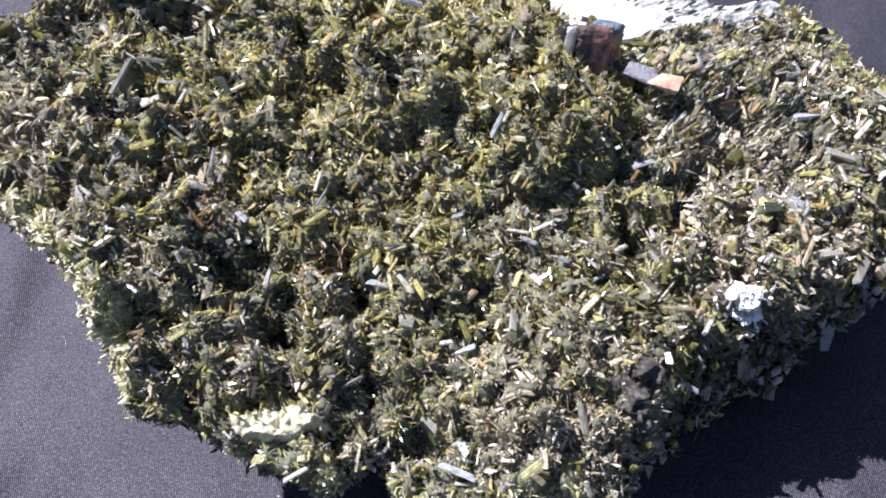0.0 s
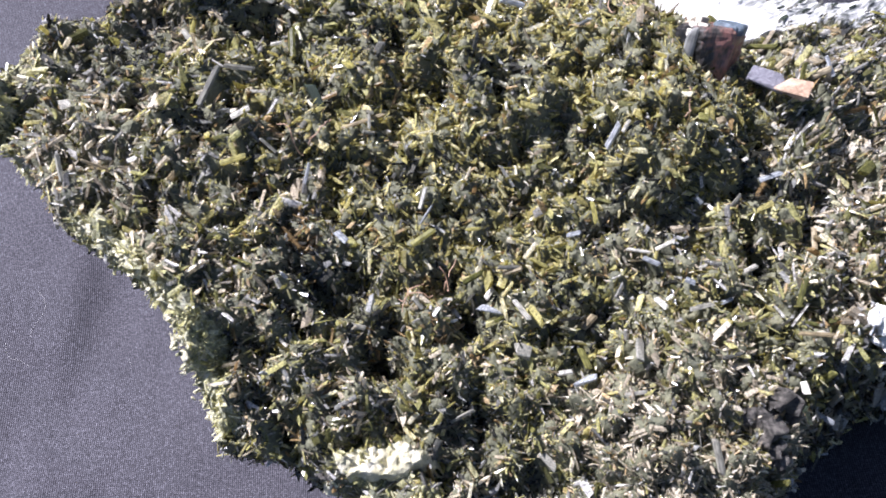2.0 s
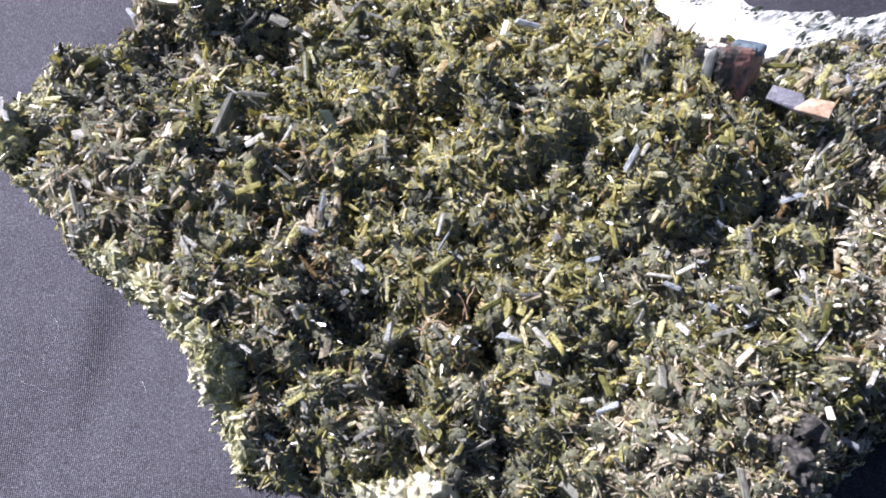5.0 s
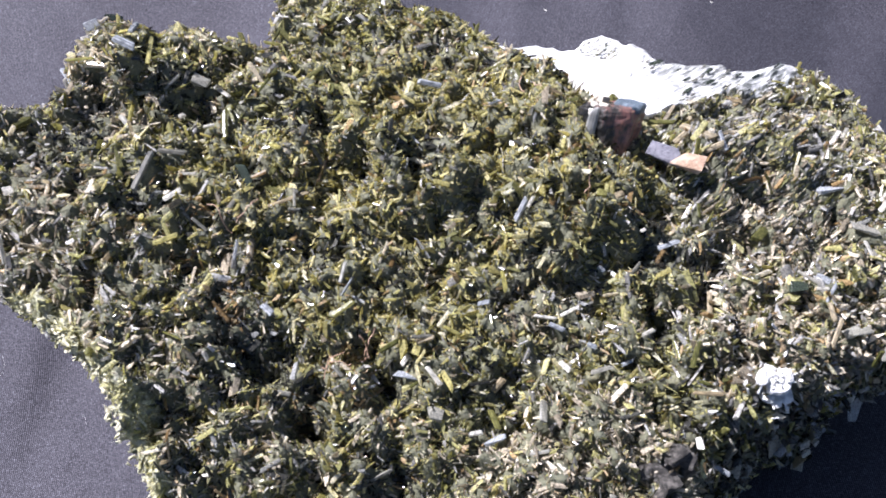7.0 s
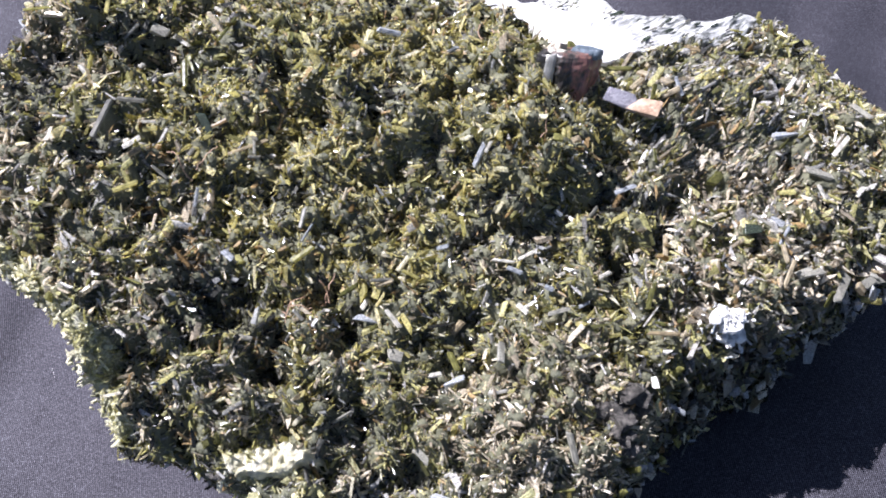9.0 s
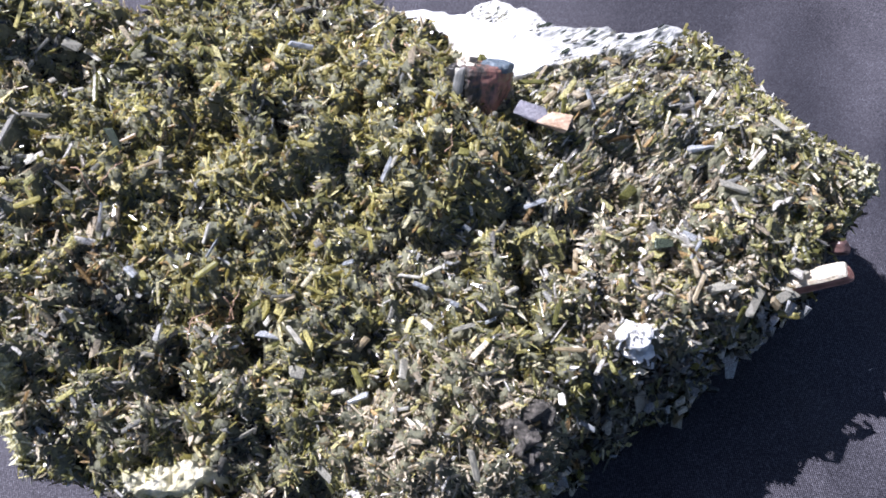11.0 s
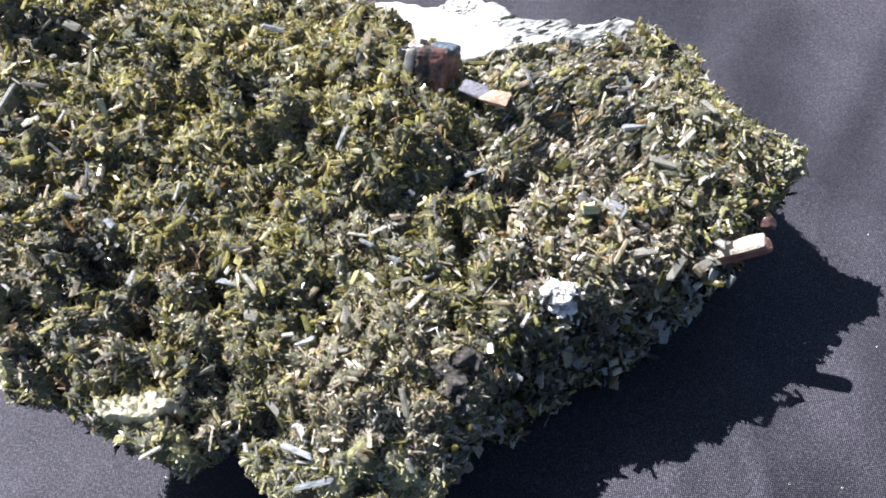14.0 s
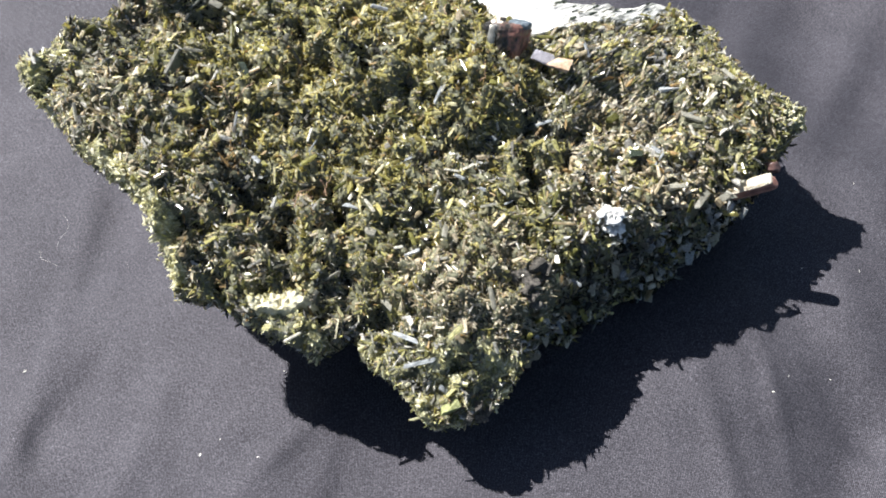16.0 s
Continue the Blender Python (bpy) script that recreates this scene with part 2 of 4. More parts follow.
# folds of the cloth: two ends, width and height in millimetres
FOLDS = [(128, -72, 168, -100, 7, 1.6), (150, -95, 178, -50, 6, 1.4), (95, -95, 125, -125, 6, 1.2), (150, 40, 185, 110, 9, 1.4), (-130, -60, -115, -120, 6, 1.2), (-75, -80, -70, -130, 5, 1.0), (-20, -88, -30, -130, 5, 0.9),
         (-105, -20, -150, -150, 7, 0.9), (-75, -60, -105, -160, 6, 1.0), (-85, -12, -93, -42, 4, 0.5), (-22, -70, -45, -95, 4, 1.0),
         (150, -40, 160, -120, 10, 1.4), (120, 60, 150, 130, 12, 1.2), (20, 110, 25, 180, 9, 1.2), (60, 115, 75, 190, 9, -1.0)]
FOLDS += [(-121, 18, -125, -14, 7, 1.0), (-100, -7, -98, -16, 3, 0.5), (-110, -24, -113, -48, 5, 0.5), (-118, 25, -150, -40, 14, 1.0), (-98, -30, -120, -75, 4, 0.5), (-88, -22, -84, -46, 2, 0.3), (100, -62, 108, -110, 4, 0.8), (135, -45, 150, -75, 9, -1.2),
         (-40, -100, -60, -160, 8, 1.2), (-10, -105, -5, -160, 7, 1.0), (165, 30, 190, -60, 12, 1.2)]
# sharp creases
FOLDS += [(118, -41, 122, -65, 3, 0.55), (122, -65, 123, -84, 3, 0.6), (85, -65, 87, -92, 2, 0.3), (-120, 1, -121, -61, 5, 0.7), (-121, -61, -124, -89, 4, 0.7), (-97, -63, -94, -93, 3.5, 0.7), (-53, -49, -60, -63, 2.5, 0.45), (-100, -8, -98, -17, 1.5, 0.4)]
# broad swells: centre, radius and height
SWELLS = [(98, -55, 34, 5.0), (-45, -85, 34, 3.5), (152, -82, 23, -8.0), (150, 10, 30, -1.5), (150, 115, 60, -18.0), (165, 50, 25, -4.0), (-112, 0, 32, -7.0), (20, 150, 50, -10.0), (-90, 110, 45, -10.0), (218, -10, 46, -15.0), (215, 70, 45, -12.0)]


def grid_mesh(name, xs, ys, height):
    X, Y = np.meshgrid(xs, ys)
    x, y = X.ravel(), Y.ravel()
    v = np.stack([x, y, height(x, y)], 1) * MM
    nx, ny = len(xs), len(ys)
    a = (np.arange(ny - 1)[:, None] * nx + np.arange(nx - 1)).ravel()
    me = bpy.data.meshes.new(name)
    me.from_pydata(v.tolist(), [], np.stack([a, a + 1, a + nx + 1, a + nx], 1).tolist())
    me.shade_smooth()
    return me


def spread(inner, step, outer):
    mid = np.arange(-inner, inner + step, step)
    far = inner * (outer / inner) ** (np.arange(1, 13) / 12)
    return np.concatenate([-far[::-1], mid, far])


cloth = new("cloth", grid_mesh("cloth", spread(320, 2.0, 3000), spread(320, 2.0, 3000), cloth_height))
cloth.data.materials.append(M_CLOTH)
tagged(cloth, "dark charcoal woven cloth with soft folds lying flat", "cloth", kind="structure")


# ---- the specimen's form, in millimetres ----
OUTLINE_FRONT = [(-111, 12), (-110, 8), (-104.5, 3), (-99.5, 0), (-95, -4.5), (-92, -9.5), (-89.8, -12.8), (-84.5, -15), (-78, -19.6), (-73.8, -24), (-70.3, -27), (-67.3, -31), (-64, -35.3), (-62.7, -40), (-61, -45), (-60, -50),
                 (-53, -51.6), (-45, -54), (-36, -58.5), (-26, -62.8), (-21, -64.5), (-16, -63.8), (-12.5, -60), (-11.5, -56.5), (-7, -59), (-4.5, -64), (3.5, -71), (11, -77),
                 (13, -80), (18, -82), (27, -79.5), (34, -75.5), (40, -69.5), (43, -63.5), (48, -57), (53, -48), (59, -39), (70, -31.5), (84, -25), (97, -20.5), (106, -14.5), (112, -8), (117, -2)]
OUTLINE_BACK = [(122, 4), (127, 10), (133, 16), (133.5, 21), (129.5, 22), (123.5, 25.5), (118, 34), (113, 42), (112, 47.5), (109, 52.5), (111.5, 59), (110, 67), (104, 66), (94, 62), (93, 68), (86, 67.5), (78, 67), (70, 69), (62, 73.5),
                (56, 77), (53, 83.5), (44, 89), (35, 82.5), (28, 79), (20, 73), (12, 72.5), (6, 78), (-5, 81.5), (-10.5, 87.5), (-15, 95), (-30, 98), (-44, 92), (-45, 83), (-42.5, 73), (-43.5, 63), (-48, 56.5), (-52, 57.5),
                (-60, 60.5), (-65, 63), (-69, 57), (-76, 59.5), (-80, 63.5), (-84, 59), (-88.5, 50.5), (-86.5, 43), (-88.5, 39.5), (-90.5, 35), (-94, 32), (-98.5, 28), (-100, 25.2), (-103.5, 22.5), (-105, 18)]
# the slope of the top, then its swellings and hollows: x, y, radius, height
SLOPE = (63.21, 17.98, -36.5, -10.53, -9.4, 0.36, -15.68, -0.64, -2.97, -4.25)
LUMPS = [(34, -51, 20, 7.9), (-66, -26, 20, 7.9), (25, 31, 20, 4.9), (-37, -5, 20, -6.4), (-18, -53, 20, -4.0), (17, -12, 20, -2.7), (52, 73, 20, -7.3), (25, 75, 20, -6.1),
         (110, -6, 20, -3.8), (40, -32, 20, -1.3), (66, 6, 20, -2.0), (-14, 30, 12, 3.9), (28, 13, 12, 5.2), (24, -47, 12, 3.8), (63, 26, 12, 5.9), (68, -12, 12, 3.3),
         (9, 3, 12, -4.0), (-8, 20, 12, 4.6), (-75, 9, 16, 3.7), (-11, -34, 12, 3.0), (69, -29, 12, 2.6), (111, 22, 12, 3.5), (115, 42, 16, -4.7), (35, -11, 12, -2.5)]
PITS = [(36, 8, 8, 2.5), (49, 1, 7, -2.0), (-4, -4, 9, -3.0), (-51, 31, 9, -4.8), (50, -35, 7, -3.1), (22, 5, 9, 3.5), (25, 31, 7, 3.0), (-28, -39, 9, -2.5),
        (23, -58, 9, 2.6), (-58, -47, 7, 2.7), (-9, -56, 9, -3.1), (101, -11, 7, -2.3), (82, 33, 9, 2.9), (20, 23, 7, -2.0), (68, 15, 7, -2.0), (-52, -4, 9, -2.0),
        (-17, -18, 6, -5.0), (-48, -22, 6, 5.0), (-21, 18, 5, -4.0), (-40, 19, 5, -4.0), (3, 20, 6, 4.0), (-74, 46, 8, 6.0), (-58, 38, 6, -5.0), (-60, 46, 7, 4.0), (-23, -62, 8, 5.0)]
PITS += [(91, 68, 8, 3.5), (-12, 92, 8, 4.0), (-43, 77, 8, -3.5), (73, 71, 8, 1.0), (49, 85, 6, 3.0), (40, 87, 6, 1.5)]


def top_height(x, y):
    u, w = x / 100, y / 100
    powers = [(i, j) for i in range(4) for j in range(4) if i + j <= 3]
    z = sum(c * u ** i * w ** j for c, (i, j) in zip(SLOPE, powers))
    for cx, cy, r, h in LUMPS + PITS:
        z = z + h * np.exp(-((x - cx) ** 2 + (y - cy) ** 2) / r ** 2)
    return z


def rim(count):
    """The outline walked in equal steps, roughened."""
    o = np.array(OUTLINE_FRONT + OUTLINE_BACK, float)
    o = np.vstack([o, o[:1]])
    s = np.concatenate([[0], np.cumsum(np.hypot(*np.diff(o, axis=0).T))])
    at = np.linspace(0, s[-1], count, endpoint=False)
    p = np.stack([np.interp(at, s, o[:, 0]), np.interp(at, s, o[:, 1])], 1)
    p3 = np.column_stack([p, np.zeros(count)])
    jag = 1 + 2.0 * smooth(60, 68, p[:, 1]) * smooth(5, 15, p[:, 0])
    return p + np.stack([field(p3, 5.0, 5), field(p3, 5.0, 6)], 1) * 1.1 * jag[:, None]


def smooth(a, b, v):
    t = np.clip((v - a) / (b - a), 0, 1)
    return t * t * (3 - 2 * t)


def in_white(x, y):
    """How far a place of the top belongs to the white vein along the far edge: 0 to 1."""
    p = np.stack([x, y, 0 * x], 1)
    edge = np.interp(x, [13, 14, 22, 30, 33, 35, 48, 55, 64, 69, 76, 84, 92], [73, 69, 59, 55, 46, 38, 37, 39, 45, 49, 49, 55, 63]) + 2.2 * field(p, 7.0, 8) + 1.2 * field(p, 2.5, 7)
    return smooth(-1, 1, y - edge) * smooth(11, 14, x) * (1 - smooth(92, 95, x))


# shaded hollows, carved in and filled with darker crystals: place and radius
SHADED_HOLLOWS = [(-82, 21, 7), (-59, 39, 11), (-45, 20, 6), (-3, 22, 8), (22, 25, 6), (45, 1, 5), (-45, -18, 8), (-37, -22, 8), (-27, 2, 8), (-59, -35, 5), (-9, -27, 6), (14, -10, 7), (47, -15, 6),
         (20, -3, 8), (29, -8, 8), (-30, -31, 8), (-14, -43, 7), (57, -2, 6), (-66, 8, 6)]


def shaded_hollow(x, y):
    """How far a place lies in one of the shaded hollows: 0 to 1."""
    return np.clip(sum(smooth(r, r * 0.4, np.hypot(x - cx, y - cy)) for cx, cy, r in SHADED_HOLLOWS), 0, 1)


def top_surface(x, y):
    """The height of the rough top."""
    p3 = np.stack([x, y, 0 * x], 1)
    white = in_white(x, y)
    wide, _, _ = clumps(x, y, 12.0, 1)
    tuft, cx, cy = clumps(x + 1.3 * field(p3, 4.0, 18), y + 1.3 * field(p3, 4.0, 19), 5.6, 2)
    tall = 0.75 + 0.6 * field(np.stack([cx, cy, 0 * cx], 1), 3.0, 20)
    rough = 1.5 * field(p3, 15.0, 1) + 2.9 * (0.42 - wide / 12.0) + 3.1 * tall * (0.58 - smooth(0.2, 0.7, tuft / 5.6)) + 1.8 * field(p3, 5.0, 2) + 1.0 * field(p3, 2.2, 3)
    rough -= 2.2 * shaded_hollow(x, y)
    rough -= 4.2 * smooth(0.3, 0.62, field(p3, 15.0, 61) + 0.4 * field(p3, 6.0, 62))
    rough -= 1.0 * smooth(0.46, 0.66, wide / 12.0 + 0.14 * field(p3, 5.0, 63)) + 2.2 * smooth(0.5, 0.68, tuft / 5.6 + 0.1 * field(p3, 3.0, 64))
    fine = 1 - 0.3 * smooth(55, 75, x) * smooth(-15, 5, y)
    tilt = p3 @ np.array([[0.8, -0.6, 0], [0.6, 0.8, 0], [0, 0, 1]])
    ridge = 1 - np.abs(field(tilt * (0.22, 1.0, 1), 5.0, 15))
    steps = 1.4 * field(tilt * (0.35, 0.8, 1), 11.0, 15) + 2.0 * ridge ** 2 + 1.2 * field(tilt * (0.2, 1.2, 1), 4.0, 10) + 0.5 * np.abs(field(tilt * (0.15, 1.4, 1), 1.9, 11)) - 1.0
    return top_height(x, y) + rough * fine * (1 - white) + (steps * (0.45 + 0.4 * smooth(46, 58, x)) + 0.5 * field(p3, 2.4, 16) + 0.35 * field(tilt * (0.3, 1.0, 1), 0.9, 17)) * white


N_ROUND, N_IN, N_DOWN = 760, 180, 44
CENTRE = np.array([2.0, 4.0])


def specimen_shell():
    o = rim(N_ROUND)
    shrink = 1 - (1 - np.linspace(0, 1, N_IN)) ** 1.0
    rings, kind = [], []
    for r in shrink[1:]:
        p = CENTRE + r * (o - CENTRE)
        x, y = p.T
        sunk = smooth(42, 55, x) * smooth(16, 4, y)
        z = top_surface(x, y) - 2.5 * r ** 40 - 5.0 * sunk * r ** 20
        rings.append(np.column_stack([x, y, z]))
    edge = rings[-1]
    front = smooth(44, 56, edge[:, 0]) * smooth(12, 2, edge[:, 1]) * smooth(130, 120, edge[:, 0])
    for d in np.linspace(0, 1, N_DOWN + 1)[1:]:
        flare = edge[:, :2] + np.array([0.45, -0.9]) * (3.2 - 7.6 * smooth(72, 112, edge[:, :1])) * d
        under = edge[:, :2] + (CENTRE - edge[:, :2]) * (0.42 * float(smooth(0.1, 1.0, np.array(d))))
        p = under * (1 - front[:, None]) + flare * front[:, None]
        p3 = np.column_stack([p, edge[:, 2] * (1 - d)])
        p3[:, :2] += (np.stack([field(p3, 7.0, 11), field(p3, 7.0, 12)], 1) * 3.6 + np.stack([field(p3, 3.0, 13), field(p3, 3.0, 14)], 1) * 1.3) * (0.3 + 0.7 * front[:, None])
        rings.append(p3)
    rings[-1][:, 2] = -1.0
    c = np.array([[*CENTRE, float(top_height(np.array(CENTRE[0]), np.array(CENTRE[1])))]])
    v = np.vstack([c] + rings)
    faces = [(0, 1 + j, 1 + (j + 1) % N_ROUND) for j in range(N_ROUND)]
    j = np.arange(N_ROUND)
    k = (j + 1) % N_ROUND
    for n in range(len(rings) - 1):
        a, b = 1 + n * N_ROUND, 1 + (n + 1) * N_ROUND
        faces += np.stack([a + j, b + j, b + k, a + k], 1).tolist()
    faces.append([1 + (len(rings) - 1) * N_ROUND + i for i in range(N_ROUND)][::-1])
    return v, faces


def part(name, mesh_or_bm, mat, parent, label=""):
    """One mesh object under a thing or a part."""
    if isinstance(mesh_or_bm, bmesh.types.BMesh):
        me = bpy.data.meshes.new(name)
        mesh_or_bm.to_mesh(me)
        mesh_or_bm.free()
    else:
        me = mesh_or_bm
    ob = new(name, me)
    if mat:
        me.materials.append(mat)
    ob.parent = parent
    return tagged(ob, label)


specimen = tagged(new("mineral_specimen"), "large rock specimen covered with olive-green prismatic crystals", "mineral specimen")
shell_v, shell_f = specimen_shell()
body_mesh = bpy.data.meshes.new("matrix")
body_mesh.from_pydata((shell_v * MM).tolist(), [], shell_f)
body_mesh.materials.append(M_MATRIX)
body_mesh.materials.append(M_VEIN)
body_mesh.materials.append(M_CRUST)


def crust_zone(x, y, z):
    """Pale lime-white crust: along the left rim, on the near left foot and at the two tips."""
    p = np.stack([x, y, z], 1)
    at = np.clip((y + 13) / -38, 0, 1)
    rim_x = np.interp(at, [0, 0.2, 0.47, 0.7, 1], [-89, -79, -68, -64, -62])
    rim_part = smooth(10.0, 5.0, x - rim_x + 0.15 * (z - top_height(x, y))) * smooth(-10, -16, y) * smooth(-53, -47, y)
    foot = smooth(1.2, 0.5, np.hypot((x + 30) / 8.5, (y + 54) / 3.6)) + 0.6 * smooth(1.2, 0.5, np.hypot((x + 26) / 13, (y + 61) / 8))
    margin = (0.62 * smooth(-55, -62, y) + 0.1 * smooth(-20, -24, x)) * smooth(-50, -44, x) * smooth(46, 38, x)
    tips = np.maximum(0.7 * smooth(6, 3, np.hypot(x - 130, y - 17)) + 0.6 * smooth(8, 4, np.hypot(x - 20, y + 81)), margin)
    tips = np.maximum(tips, 0.8 * smooth(-90, -106, x))
    return np.maximum(np.maximum(rim_part, foot), tips) * 1.1 + 0.4 * field(p, 5.0, 21)


mid = np.vstack([shell_v[np.array(shell_f[:N_ROUND])].mean(1), shell_v[np.array(shell_f[N_ROUND:-1])].mean(1)])
index = np.zeros(len(shell_f), np.int32)
index[:-1][in_white(mid[:, 0], mid[:, 1]) > 0.5] = 1
index[:-1][(crust_zone(*mid.T) > 0.75)] = 2
body_mesh.polygons.foreach_set("material_index", index)
matrix = part("matrix", body_mesh, None, specimen, "dark green massive rock with a white calcite vein")


# ---- crystals ----
def ring_of(sides):
    a = np.arange(sides) * 2 * math.pi / sides
    return np.stack([np.cos(a), np.sin(a)], 1)


HEX = ring_of(6)


def prism_points(axis, side, length, width, flat, slant, rng, sides):
    """The corners of many crystals: uneven prisms that taper, with a slanting or pointed tip. Six sides have a bevelled tip, four a plain one."""
    up = np.cross(axis, side)
    n = len(axis)
    foot, tip, skew = rng.uniform(0.7, 1.05, n), rng.uniform(0.62, 0.95, n), rng.uniform(-0.2, 0.2, (n, sides))
    point = rng.uniform(0.3, 1.0, n)
    bend = rng.normal(0, 0.015, (n, 1)) * side * length[:, None]
    out = []
    levels = ((-0.45, foot, 0.0, -0.5), (0.48, 1.0, 0.6, 0.0), (0.54, tip, 1.0, 1.0)) if sides == 6 else ((-0.5, foot, 0.0, 0.0), (0.5, point, 1.0, 1.0))
    for along, size, lean, curve in levels:
        for k, (cx, cy) in enumerate(ring_of(sides)):
            grow = size * (1 + skew[:, k])
            a = (cx * width * 0.5 * grow)[:, None] * side
            b = (cy * width * flat * 0.5 * grow)[:, None] * up
            c = (along * length + lean * slant * cx * width * 0.5)[:, None] * axis
            out.append(a + b + c + curve * bend)
    return np.stack(out, 1)


def joined_crystals(name, points, slots, mats, sides):
    n, corners = points.shape[:2]
    levels = corners // sides
    quads = [(r * sides + k, r * sides + (k + 1) % sides, (r + 1) * sides + (k + 1) % sides, (r + 1) * sides + k) for r in range(levels - 1) for k in range(sides)]
    loops = np.concatenate([np.array(quads).ravel(), np.arange(corners - sides, corners)])
    starts = np.concatenate([np.arange(len(quads)) * 4, [len(quads) * 4]])
    faces = len(starts)
    me = bpy.data.meshes.new(name)
    me.vertices.add(n * corners)
    me.vertices.foreach_set("co", (points * MM).reshape(-1).astype(np.float32))
    each = len(loops)
    me.loops.add(each * n)
    me.loops.foreach_set("vertex_index", (loops[None] + np.arange(n)[:, None] * corners).ravel().astype(np.int32))
    me.polygons.add(n * faces)
    me.polygons.foreach_set("loop_start", (starts[None] + np.arange(n)[:, None] * each).ravel().astype(np.int32))
    for m in mats:
        me.materials.append(m)
    me.polygons.foreach_set("material_index", np.repeat(slots, faces).astype(np.int32))
    me.update(calc_edges=True)
    me.shade_flat()
    return me


def scatter(count, seed):
    """Places and normals on the shell, even by area."""
    rng = np.random.default_rng(seed)
    q = np.array(shell_f[N_ROUND: N_ROUND * (N_IN - 1 + 42)])
    a, b, c, d = (shell_v[q[:, i]] for i in range(4))
    n = np.cross(c - a, d - b)
    area = np.linalg.norm(n, axis=1)
    pick = rng.choice(len(q), count, p=area / area.sum())
    u, w = rng.random((2, count, 1))
    place = (a[pick] * (1 - u) + b[pick] * u) * (1 - w) + (d[pick] * (1 - u) + c[pick] * u) * w
    return place, n[pick] / (area[pick][:, None] + 1e-9)


def crystal_frames(place, normal, rng, stand):
    """Axis and side of each crystal: neighbours lean much the same way, with strays."""
    lean = np.stack([field(place, 7.0, 31), field(place, 7.0, 32), field(place, 7.0, 33)], 1) * 1.2
    streak = smooth(45, 60, place[:, 0]) * smooth(105, 85, place[:, 0]) * smooth(2, 14, place[:, 1]) * smooth(58, 48, place[:, 1])
    flat = place * (1, 1, 0)
    _, cx, cy = clumps(place[:, 0] + 1.3 * field(flat, 4.0, 18), place[:, 1] + 1.3 * field(flat, 4.0, 19), 5.6, 2)
    spray = np.stack([place[:, 0] - cx, place[:, 1] - cy, 0 * cx], 1)
    axis = rng.normal(size=place.shape) * 0.9 + 0.4 * spray + 0.7 * lean + streak[:, None] * np.array([5.2, 4.6, 0.0]) * rng.choice([-1, 1], len(place))[:, None]
    axis -= (axis * normal).sum(1, keepdims=True) * normal
    axis /= np.linalg.norm(axis, axis=1, keepdims=True) + 1e-9
    axis = axis + normal * (stand * (1 - 0.7 * streak))[:, None]
    axis /= np.linalg.norm(axis, axis=1, keepdims=True)
    side = np.cross(axis, normal + 0.5 * rng.normal(size=place.shape))
    side /= np.linalg.norm(side, axis=1, keepdims=True) + 1e-9
    return axis, side


RUST = [(-18, -20, 5), (-52, 8, 4), (30, 7, 4), (-56, -3, 5), (-17, -29, 5), (41, 9, 3), (-45, -13, 6)]


